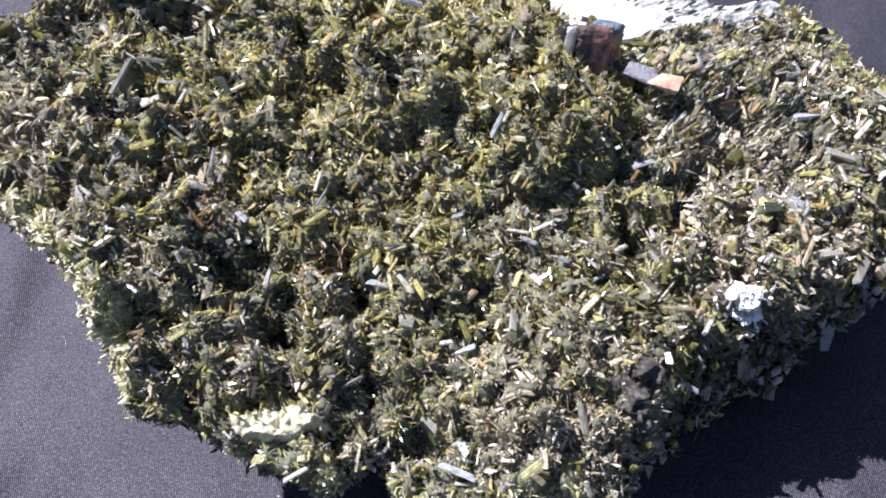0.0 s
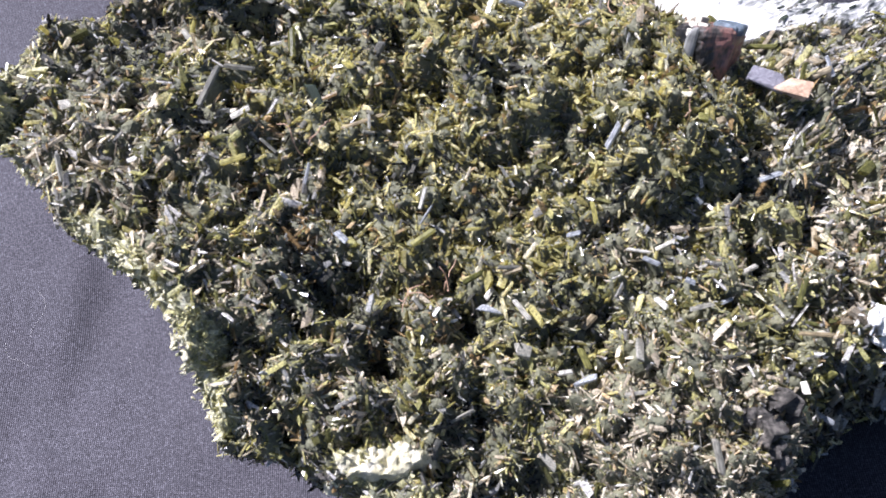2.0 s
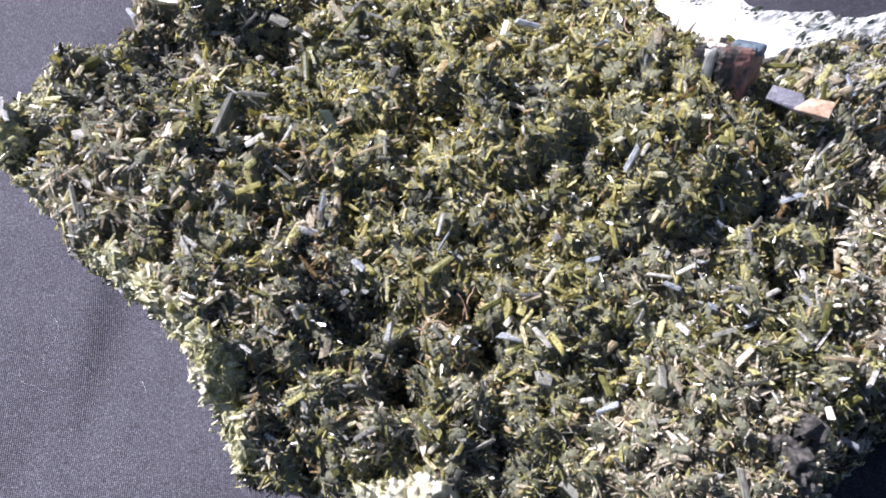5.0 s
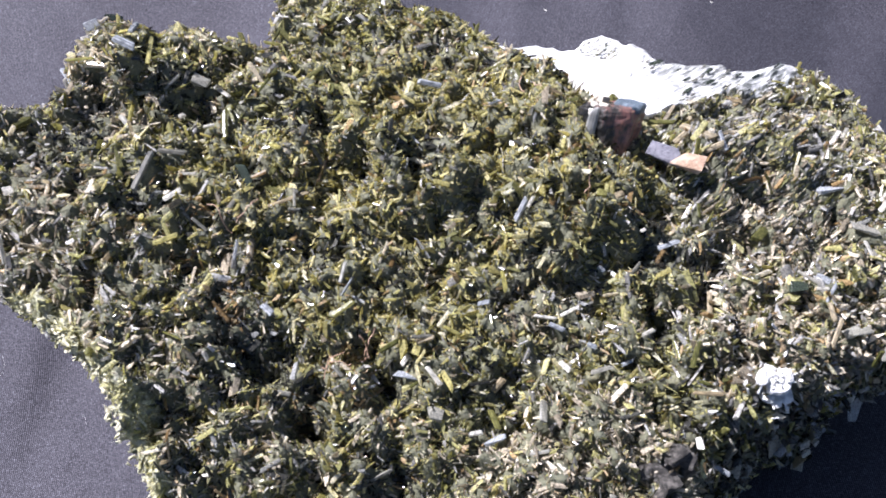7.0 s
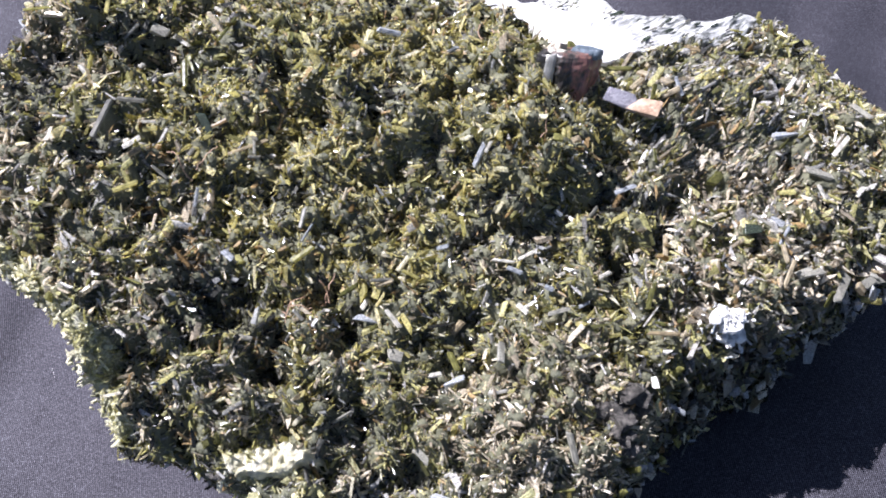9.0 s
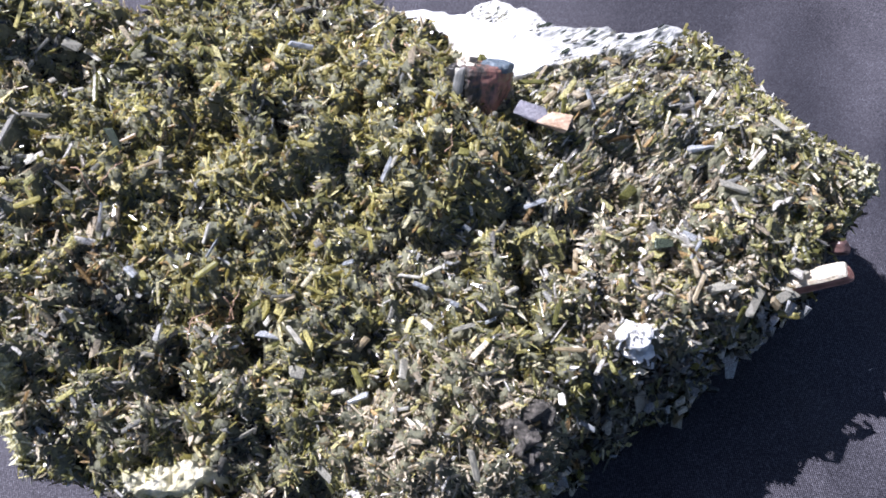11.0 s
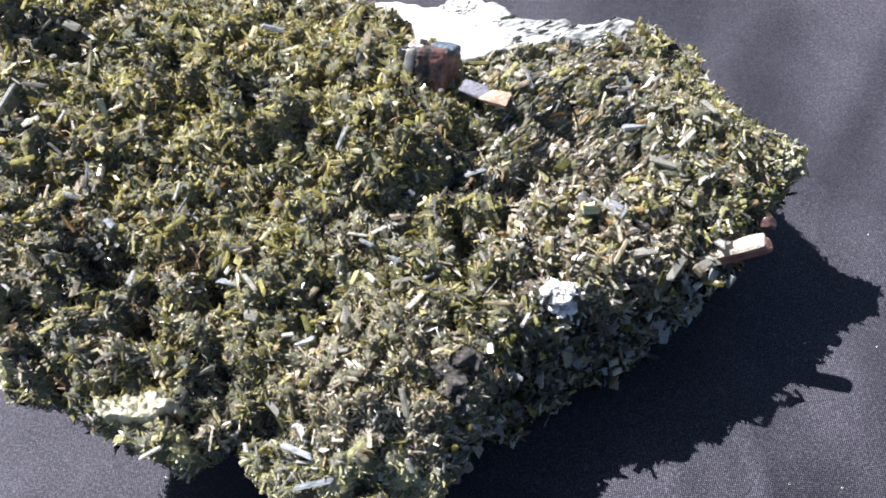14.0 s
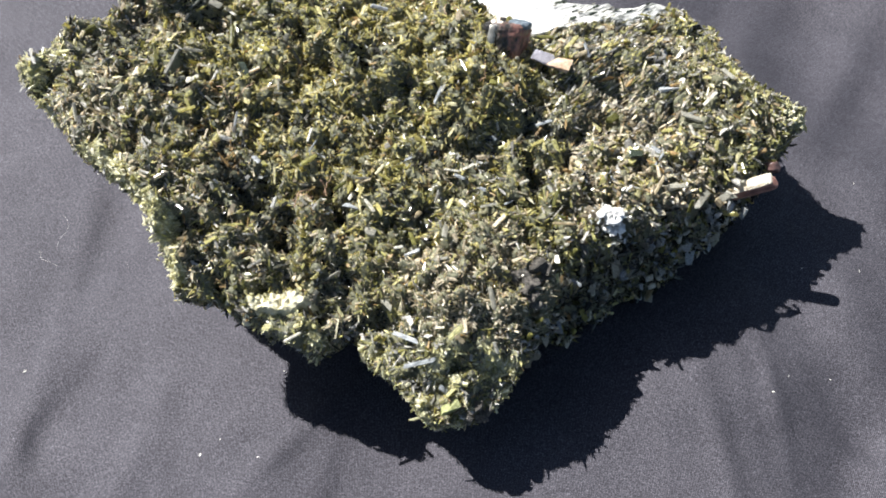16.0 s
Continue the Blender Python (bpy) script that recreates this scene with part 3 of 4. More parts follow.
def kinds(place, rng):
    """Which crystal goes where: 0 olive, 1 dark green, also put in as shade, 2 pale grey, 3 rusty, 4 lime-white."""
    x, y, z = place.T
    n = len(place)
    pale = 0.3 * field(place, 30.0, 41) + 0.3 * field(place, 11.0, 42)
    pale += 0.3 * smooth(45, 65, x) + 0.2 * smooth(26, 12, np.hypot(x - 78, y + 16)) + 0.15 * smooth(24, 10, np.hypot(x + 48, y + 36)) + 0.2 * smooth(24, 12, np.hypot((x - 28) * 0.8, y + 46)) + 0.15 * smooth(18, 8, np.hypot(x + 25, y + 32))
    pale += 0.5 * smooth(30, 14, np.hypot((x - 78) * 0.8, y - 28))
    pale += 0.85 * smooth(-60, -90, x) + 0.8 * smooth(-50, -60, y)
    west = smooth(32, 14, np.hypot(x + 62, y + 8))
    pale += 0.3 * west
    patch = field(place, 9.0, 45) + 0.5 * field(place, 4.0, 46)
    s = np.zeros(n, int)
    s[rng.random(n) < np.clip(0.12 - 0.08 * smooth(-45, -75, x) + 0.8 * patch, 0.02, 0.85)] = 1
    s[rng.random(n) < np.clip(0.1 + 0.55 * np.clip(pale, 0, 1) - 0.2 * patch, 0.02, 0.75)] = 2
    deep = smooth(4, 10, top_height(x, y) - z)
    gold = 0.5 * field(place, 14.0, 47) + 0.5 * field(place, 6.0, 48) + 0.35 * smooth(55, 30, np.hypot(x - 5, y - 12)) - 0.4 * smooth(42, 62, x) - 0.35 * smooth(-40, -60, y)
    s[(rng.random(n) < np.clip(0.22 + 0.9 * gold, 0.03, 0.78)) & (rng.random(n) > 0.8 * deep)] = 5
    beige = 0.45 * field(place, 11.0, 49) + 0.25 * west + 0.6 * smooth(34, 14, np.hypot(x - 78, y + 10)) + 0.4 * smooth(-50, -85, x) + 0.3 * smooth(24, 10, np.hypot(x + 46, y + 38)) + 0.25 * smooth(30, 14, np.hypot((x - 78) * 0.8, y - 28)) + 1.0 * smooth(26, 12, np.hypot((x - 28) * 0.8, y + 46)) + 0.2 * smooth(20, 8, np.hypot(x + 22, y + 32)) + 0.1 * smooth(45, 65, x)
    s[(rng.random(n) < np.clip(0.02 + 0.75 * beige, 0.01, 0.68)) & (rng.random(n) > deep)] = 6
    # shade of hollows and sunken places, put into the colour as dark crystals
    s[rng.random(n) < np.maximum(0.5 * deep, 0.62 * shaded_hollow(x, y))] = 1
    rust = sum(smooth(r, r * 0.3, np.hypot(x - cx, y - cy)) for cx, cy, r in RUST)
    s[rng.random(n) < 0.042 + 0.02 * smooth(38, 60, x) * smooth(30, 10, y) + 0.42 * np.clip(rust, 0, 1)] = 3
    # more dark crystals low on the near flank
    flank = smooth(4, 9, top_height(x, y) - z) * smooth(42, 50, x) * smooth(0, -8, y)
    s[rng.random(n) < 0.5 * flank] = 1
    s[crust_zone(x, y, z) > 0.45 + 0.5 * rng.random(n)] = 4
    return s


# x, y, direction in degrees, length and width in millimetres
WHITE_LATHS = [(-50.7, 39.6, -35, 4.4, 1.1), (-59.8, 34.1, 69, 1.9, 1.1), (-52.7, 30.1, 27, 2.5, 1.1), (-42.7, 48.0, -34, 2.3, 1.0), (-2.1, -27.3, -51, 4.8, 1.0),
             (-47.3, -25.3, -61, 2.1, 0.8), (-8.3, -23.0, 56, 2.5, 1.1), (79.0, -4.0, -30, 5.4, 0.9), (82.1, -6.0, 2, 2.9, 0.9), (43.1, -16.6, 25, 2.9, 0.9),
             (33.7, -16.5, 21, 1.8, 0.9), (-54.3, 15.0, 7, 3.1, 0.8), (-57.0, 9.3, 41, 4.3, 1.4)]
WHITE_LATHS_MORE = [(-40.5, 21.9, 51, 1.8, 0.7), (21.4, -13.1, -9, 4.7, 0.8), (26.4, -12.1, 26, 3.9, 0.9), (101.3, 16.5, 47, 6.7, 1.3),
             (95.1, 4.9, -68, 4.0, 1.2), (104.9, 9.2, -43, 1.8, 1.1), (95.7, 36.2, 58, 6.0, 1.2), (52.7, -38.3, 90, 2.9, 1.8), (34.8, -64.8, -65, 3.8, 1.1),
             (25, -24, -46, 2.9, 1.1), (-24, -63, 30, 5.9, 1.2), (6, -37, 9, 3.0, 1.2), (-90, 8, 18, 2.9, 2.1), (43, 4, 33, 1.2, 0.9), (51, 14, -30, 1.3, 0.9), (57, 8, 23, 1.5, 1.0), (19, 8, 52, 2.7, 0.9)]
GREY_LATHS = [(-55.9, 42.6, -15, 4.7, 3.6), (-69.6, 27.9, -52, 5.3, 1.1), (-58.1, 19.7, 0, 5.9, 1.6), (-21.1, -5.7, 75, 4.6, 1.0), (-33.6, -29.1, -5, 2.8, 1.0),
             (87.7, -15.1, 24, 5.5, 2.7), (32.5, -25.1, 17, 4.9, 1.1), (73.5, -26.1, -58, 3.7, 1.5), (-63.1, 13.6, 76, 10.1, 1.6), 
             (-32.3, 11.4, -89, 3.2, 0.7), (-52.0, 4.8, -36, 4.1, 0.8), (95.1, 9.2, -13, 8.2, 2.3), (107.6, 25.5, -60, 7.6, 2.0), (89.1, -15.0, 12, 7.1, 2.5),
             (97.1, -16.3, 57, 10.2, 2.5), (33.8, -52.7, -77, 6.6, 1.5), (2.8, -52.3, -47, 5.6, 1.8), (-2, -34, -14, 3.8, 3.2), (20, -34, 87, 5.7, 1.9)]
BLUE_LATHS = [(-70.4, 44.9, -20, 5.0, 1.7), (-71.7, 54.3, 97, 6.9, 1.6), (-88.8, 46.2, -54, 7.6, 1.4), (-8.1, -26.8, -20, 6.0, 2.4), (-46.3, -23.8, -34, 1.7, 0.7),
             (-36.9, -13.1, -43, 3.0, 1.5), (83.1, -3.3, -25, 4.1, 1.8), (38.3, -22.4, 26, 2.8, 1.1), (30.8, -19.9, -22, 2.0, 1.4), (23.7, -15.4, -24, 3.5, 1.0),
             (49, 3, 21, 5.1, 1.2), (33.9, -2.8, -30, 1.9, 1.3), (89.0, 19.6, 13, 8.0, 2.4), (58.4, -41.6, -28, 3.7, 1.3), (12.5, -68.0, 8, 9.8, 1.7),
             (19.1, -73.4, -30, 3.7, 1.9), (8.3, -61.1, -23, 7.9, 1.3), (73, -36, -125, 3.5, 2.1), (10, -38, 14, 5.6, 1.9), (17, 9, 52, 5.7, 1.4)]
YELLOW_LATHS = [(-67.4, 48.5, 98, 10.9, 1.1), (-70.3, 32.8, 85, 4.7, 0.8), (-11.3, -10.9, 2, 2.8, 0.7), (44.6, -29.0, 15, 2.5, 0.9), (-54.0, 13.6, 14, 3.0, 1.4),
             (12.9, -5.2, -81, 4.6, 0.9), (1.5, -16.7, -26, 3.8, 0.9), (5, -27, 40, 4.0, 0.9), (-58, 0, 36, 5.6, 1.4)]
OLIVE_LATHS = [(-80.9, 42.6, -10, 7.9, 0.7), (-50.1, 32.3, 96, 7.7, 1.4), (-39.9, 41.5, 59, 7.2, 1.1), (-21.1, -12.9, 34, 5.3, 1.5), (-11.4, -20.6, 18, 4.5, 1.1),
             (70.3, 6.8, 44, 5.3, 2.9), (52.4, -21.6, 72, 5.7, 1.0), (10, -34, -68, 4.4, 1.4), (36, 2, 40, 2.6, 0.9), (34, 9, -11, 2.7, 2.0), (56, 10, -89, 3.3, 0.9)]
DARK_LATHS = [(76.9, -6.2, 5, 5.9, 2.9), (-43.7, 18.2, -58, 8.9, 2.6)]
TAN_LATHS = [(83.3, -11.4, -82, 4.2, 1.3), (83.2, -16.4, -118, 6.9, 1.1), (57.3, -9.1, -96, 5.6, 1.0), (54.6, -29.4, -6, 6.5, 1.0), (-34.3, 11.7, 18, 10.0, 1.0),
             (24.6, -64.0, -33, 3.4, 1.4), (11, -27, 45, 3.5, 1.4), (38, 10, 35, 3.0, 1.9)]
LIME_LATHS = [(-57.6, 4.5, 49, 2.4, 1.3), (36.3, -5.1, 22, 2.0, 0.8), (114.6, 1.8, 21, 1.8, 1.1), (52.7, -43.8, 102, 2.7, 1.0), (23.5, -62.4, 30, 5.7, 1.7)]
STRAYS = np.array(WHITE_LATHS + WHITE_LATHS_MORE + GREY_LATHS + BLUE_LATHS + YELLOW_LATHS + OLIVE_LATHS + DARK_LATHS + TAN_LATHS + LIME_LATHS)


def under_stray(x, y):
    """Whether a place lies under one of the single crystals, which the carpet leaves bare."""
    covered = np.zeros(len(x), bool)
    for cx, cy, turn, long, wide in STRAYS:
        c, s = math.cos(radians(turn)), math.sin(radians(turn))
        along, across = (x - cx) * c + (y - cy) * s, (y - cy) * c - (x - cx) * s
        covered |= (np.abs(along) < 0.5 * long + 0.2) & (np.abs(across) < 0.5 * wide + 0.35)
    return covered


DRUSE = (M_OLIVE, M_DARK, M_PALE, M_TAN, M_LIME, M_GOLD, M_BEIGE)


def druse(name, count, seed, median, spread_by, shortest, longest, stand_by, lift, stout, flat, sides, label):
    rng = np.random.default_rng(seed)
    place, normal = scatter(count, seed)
    x, y = place[:, 0], place[:, 1]
    tilt = place @ np.array([[0.8, -0.6, 0], [0.6, 0.8, 0], [0, 0, 0]])
    seams = smooth(0.42, 0.6, field(tilt * (0.3, 1.5, 1), 3.2, 51) + 0.1 * smooth(55, 85, x)) + smooth(6, 3, np.hypot((x - 45) * 0.7, y - 84)) * 0.6
    keep = rng.random(count) > in_white(x, y) * np.clip(0.99 - 0.4 * seams * smooth(74, 62, y + 0.12 * x), 0.2, 1)
    keep &= (normal[:, 2] > 0.35) | (x < 44) | (y > 0) | (rng.random(count) < 0.5)
    keep &= ~under_stray(x, y) | (rng.random(count) < 0.3)
    place, normal = place[keep], normal[keep]
    n = len(place)
    axis, side = crystal_frames(place, normal, rng, np.abs(rng.normal(0.0, stand_by, n)))
    length = np.clip(rng.lognormal(math.log(median), spread_by, n), shortest, longest)
    length *= 1 - 0.3 * smooth(0.5, 0.1, normal[:, 2]) * smooth(60, 45, place[:, 0])
    broad = 1 + (0.05 + 0.55 * smooth(5, -8, place[:, 1])) * smooth(50, 65, place[:, 0])
    width = np.clip(length * rng.uniform(*stout, n) * broad, 0.25, 2.0)
    pts = prism_points(axis, side, length, width, rng.uniform(*flat, n), rng.normal(0, 0.9, n), rng, sides)
    pts += (place + normal * lift)[:, None]
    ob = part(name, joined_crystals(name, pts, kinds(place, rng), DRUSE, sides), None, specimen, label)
    return tagged(ob, kind="stuff")


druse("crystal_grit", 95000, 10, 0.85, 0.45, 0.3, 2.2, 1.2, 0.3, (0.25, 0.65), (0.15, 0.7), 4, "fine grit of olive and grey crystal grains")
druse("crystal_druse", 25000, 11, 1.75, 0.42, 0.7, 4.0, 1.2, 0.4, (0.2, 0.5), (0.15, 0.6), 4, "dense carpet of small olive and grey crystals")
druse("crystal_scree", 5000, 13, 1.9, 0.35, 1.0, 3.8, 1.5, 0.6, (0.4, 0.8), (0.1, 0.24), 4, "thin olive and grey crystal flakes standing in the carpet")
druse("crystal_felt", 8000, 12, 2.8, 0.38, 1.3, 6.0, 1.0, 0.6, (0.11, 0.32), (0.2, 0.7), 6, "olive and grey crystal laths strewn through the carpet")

# ---- single crystals that stand out ----
S_WHITE = crystal_material("white_lath", [(0.0, (0.5, 0.48, 0.42)), (1.0, (0.75, 0.73, 0.67))], 0.25, (0.15, 0.4), True)
S_GREY = crystal_material("grey_lath", [(0.0, (0.2, 0.195, 0.165)), (1.0, (0.38, 0.37, 0.32))], 0.2, (0.25, 0.5), True)
S_BLUE = crystal_material("blue_grey_lath", [(0.0, (0.24, 0.26, 0.28)), (1.0, (0.45, 0.47, 0.5))], 0.12, (0.08, 0.25), True)
S_OLIVE = crystal_material("olive_lath", [(0.0, (0.12, 0.125, 0.04)), (1.0, (0.4, 0.385, 0.14))], 0.45, (0.08, 0.3), True)
S_DARK = crystal_material("dark_lath", [(0.0, (0.03, 0.04, 0.033)), (1.0, (0.08, 0.1, 0.07))], 0.15, (0.06, 0.25), True)
S_TAN = crystal_material("tan_lath", [(0.0, (0.3, 0.24, 0.14)), (1.0, (0.52, 0.45, 0.32))], 0.25, (0.2, 0.45), True)
S_YELLOW = crystal_material("yellow_lath", [(0.0, (0.42, 0.39, 0.13)), (1.0, (0.64, 0.6, 0.3))], 0.5, (0.08, 0.25), True)
S_LIME = crystal_material("lime_lath", [(0.0, (0.5, 0.5, 0.24)), (1.0, (0.72, 0.71, 0.46))], 0.45, (0.15, 0.4), True)


def unit_lath(name, mat, variant):
    """A lath one millimetre long and wide, to be stretched: six sides, bevelled slanting tips at both ends."""
    r = random.Random(variant)
    bm = bmesh.new()
    rings = []
    slant, slant_low = r.uniform(-0.06, 0.06), r.uniform(-0.05, 0.05)
    for at, size, lean in ((-0.5, 0.72, slant_low), (-0.47, 1.0, slant_low), (0.46, 1.0, slant), (0.5, 0.7, slant)):
        ring = []
        for k, (cx, cy) in enumerate(HEX):
            grow = size * (1 + 0.12 * math.sin(variant * 1.7 + k * 2.1))
            ring.append(bm.verts.new(((at + lean * cx) * MM, cx * 0.5 * grow * MM, cy * 0.5 * grow * MM)))
        rings.append(ring)
    for lo, hi in zip(rings, rings[1:]):
        for k in range(6):
            bm.faces.new((lo[k], lo[(k + 1) % 6], hi[(k + 1) % 6], hi[k]))
    bm.faces.new(rings[0][::-1])
    bm.faces.new(rings[-1])
    bmesh.ops.recalc_face_normals(bm, faces=bm.faces)
    me = bpy.data.meshes.new(name)
    bm.to_mesh(me)
    bm.free()
    me.materials.append(mat)
    return me


LATHS = {}


def lath(x, y, z, azimuth, pitch, twist, length, width, thick, mat, label=""):
    key = (mat.name, LATHS.setdefault(mat.name, 0) % 4)
    LATHS[mat.name] += 1
    if key not in LATHS:
        LATHS[key] = unit_lath("crystal", mat, key[1])
    ob = new("crystal", LATHS[key])
    ob.parent = specimen
    ob.matrix_basis = pose(x * MM, y * MM, z * MM, twist, -pitch, azimuth) @ Matrix.Diagonal((length, width, thick, 1))
    return tagged(ob, label)


def ground_at(x, y):
    """The height of the specimen at a place: the top, or the nearest point of its flank."""
    d = np.hypot(shell_v[:, 0] - x, shell_v[:, 1] - y)
    near = d < max(1.2, d.min() + 0.4)
    return float(shell_v[near, 2].max())


rnd = random.Random(5)
spots, outward = scatter(420, 77)
loose = 0
for (x, y, z), nrm in zip(spots, outward):
    if in_white(np.array([x]), np.array([y]))[0] > 0.2 or nrm[2] < 0.6 or loose >= 235 or top_height(x, y) - z > 5:
        continue
    loose += 1
    mat = rnd.choice((S_OLIVE, S_OLIVE, S_OLIVE, S_TAN, S_GREY, S_GREY, S_TAN, S_BLUE))
    long = rnd.uniform(2.6, 6.0)
    wide = rnd.uniform(0.6, 1.4)
    pitch = rnd.uniform(0, 62) if np.hypot(x / 95, y / 55) < 1 else rnd.uniform(-5, 15)
    lath(x, y, z + 0.8 + 0.4 * long * math.sin(radians(max(0, pitch))), rnd.uniform(0, 360), pitch, rnd.uniform(-60, 60), long, wide, wide * rnd.uniform(0.45, 0.9), mat)


# ---- the large pieces that are easily told apart ----
def chunk(name, mat, parent, at, size, seed, sides=9, rough=0.25, turn=(0, 0, 0), label=""):
    """A broken block: the hull of a few points, with bevelled edges."""
    r = random.Random(seed)
    bm = bmesh.new()
    for k in range(sides + 7):
        v = Vector((r.uniform(-1, 1), r.uniform(-1, 1), r.uniform(-1, 1)))
        v = Vector([math.copysign(abs(c) ** 0.45, c) for c in v]) * (1 - rough * r.random())
        bm.verts.new(Vector((v.x * size[0], v.y * size[1], v.z * size[2])) * 0.5 * MM)
    hull = bmesh.ops.convex_hull(bm, input=bm.verts)
    bmesh.ops.delete(bm, geom=list({g for g in hull["geom_interior"] + hull["geom_unused"] if isinstance(g, bmesh.types.BMVert)}), context='VERTS')
    bmesh.ops.bevel(bm, geom=list(bm.edges), offset=0.05 * min(size) * MM, segments=1, affect='EDGES')
    bmesh.ops.transform(bm, matrix=pose(at[0] * MM, at[1] * MM, at[2] * MM, *turn), verts=bm.verts)
    return part(name, bm, mat, parent, label)


def slope_along(x, y, turn, long):
    """The pitch of the top, in degrees, along a direction."""
    c, s = math.cos(radians(turn)) * long / 2, math.sin(radians(turn)) * long / 2
    return math.degrees(math.atan2(float(top_height(x + c, y + s) - top_height(x - c, y - s)), long))


for rows, mat, label in ((WHITE_LATHS + WHITE_LATHS_MORE, S_WHITE, "bright white"), (GREY_LATHS, S_GREY, "dull grey"), (BLUE_LATHS, S_BLUE, "glossy blue-grey"), (YELLOW_LATHS, S_YELLOW, "clear yellow"),
                         (OLIVE_LATHS, S_OLIVE, "olive-green"), (DARK_LATHS, S_DARK, "dark green"), (TAN_LATHS, S_TAN, "tan"), (LIME_LATHS, S_LIME, "lime-white")):
    for x, y, turn, long, wide in rows:
        pitch = slope_along(x, y, turn, long)
        if wide >= 1.75:
            chunk("crystal", mat, specimen, (x, y, ground_at(x, y) + 1.0), (long, wide, wide * 0.5), int(x * 31 + y * 17) % 997, 9, 0.16, (rnd.uniform(-20, 20), rnd.uniform(-5, 5) - pitch, turn), label + " flake")
            continue
        lath(x, y, ground_at(x, y) + 1.0 + 0.3 * wide, turn, pitch + rnd.uniform(-2, 8), rnd.uniform(-25, 25), long, wide, max(0.6, wide * 0.6), mat, label + " lath")

# the dark block and its pale neighbour on the far left corner, and the laths that stand up along the near rim
chunk("crystal", S_DARK, specimen, (-79.5, 61.0, ground_at(-79.5, 61.0) + 1.2), (4.6, 4.0, 4.2), 611, 16, 0.1, (12, 20, 15), "dark green faceted block")
chunk("crystal", S_BLUE, specimen, (-83.5, 58.0, ground_at(-83.5, 58.0) + 1.0), (4.2, 2.6, 1.6), 612, 14, 0.1, (30, 10, 40), "pale glassy flake")
for x, y, turn, long in ((57, -36, 20, 6.0), (98, -18, 100, 5.0), (93, -20, 60, 4.5), (47, -55, -20, 5.5), (44, -60, 30, 4.5)):
    lath(x, y, ground_at(x, y) + 1.2, turn, 62, 20, long, 1.3, 0.9, S_OLIVE)

# broad flakes in the shaded near flank
spots, outward = scatter(9000, 78)
flank = [(p, n) for p, n in zip(spots, outward) if 42 < p[0] < 112 and p[1] < -6 and n[2] < 0.45 and 4 < p[2] < 40]
for p, n in flank[:230]:
    q = Vector(n).to_track_quat('Z', 'X').to_euler()
    long = rnd.uniform(2.4, 8.5)
    chunk("flake", rnd.choice((S_BLUE, S_BLUE, S_GREY, S_GREY, S_GREY, S_DARK, S_OLIVE, S_TAN, S_WHITE)), specimen, tuple(p + n * 0.6), (long, long * rnd.uniform(0.3, 0.7), rnd.uniform(0.6, 1.2)), rnd.randrange(999), 9, 0.2,
          (math.degrees(q.x) + rnd.uniform(-35, 35), math.degrees(q.y) + rnd.uniform(-35, 35), math.degrees(q.z) + rnd.uniform(0, 180)))
for x, y, z, long in ((84, -30, 14, 4.0), (83, -29, 18, 3.4), (86, -28, 16, 2.6)):
    chunk("flake", S_WHITE, specimen, (x, y - 1.5, z), (long, long * 0.6, 1.0), int(x * z), 9, 0.25, (60, 20, 40), "white flake low on the flank")


def lump(name, mat, parent, at, size, seed, turn=(0, 0, 0), label=""):
    """A knobbly rounded mass."""
    bm = bmesh.new()
    bmesh.ops.create_icosphere(bm, subdivisions=2, radius=0.5 * MM)
    co = np.array([v.co[:] for v in bm.verts]) / MM * np.array(size)
    swell = 1 + 0.22 * field(co + seed * 7.7, 1.1, seed) + 0.16 * field(co - seed * 3.1, 0.5, seed + 1)
    for v, k, c in zip(bm.verts, swell, co):
        v.co = Vector(c) * k * MM
    bmesh.ops.transform(bm, matrix=pose(at[0] * MM, at[1] * MM, at[2] * MM, *turn), verts=bm.verts)
    return part(name, bm, mat, parent, label)


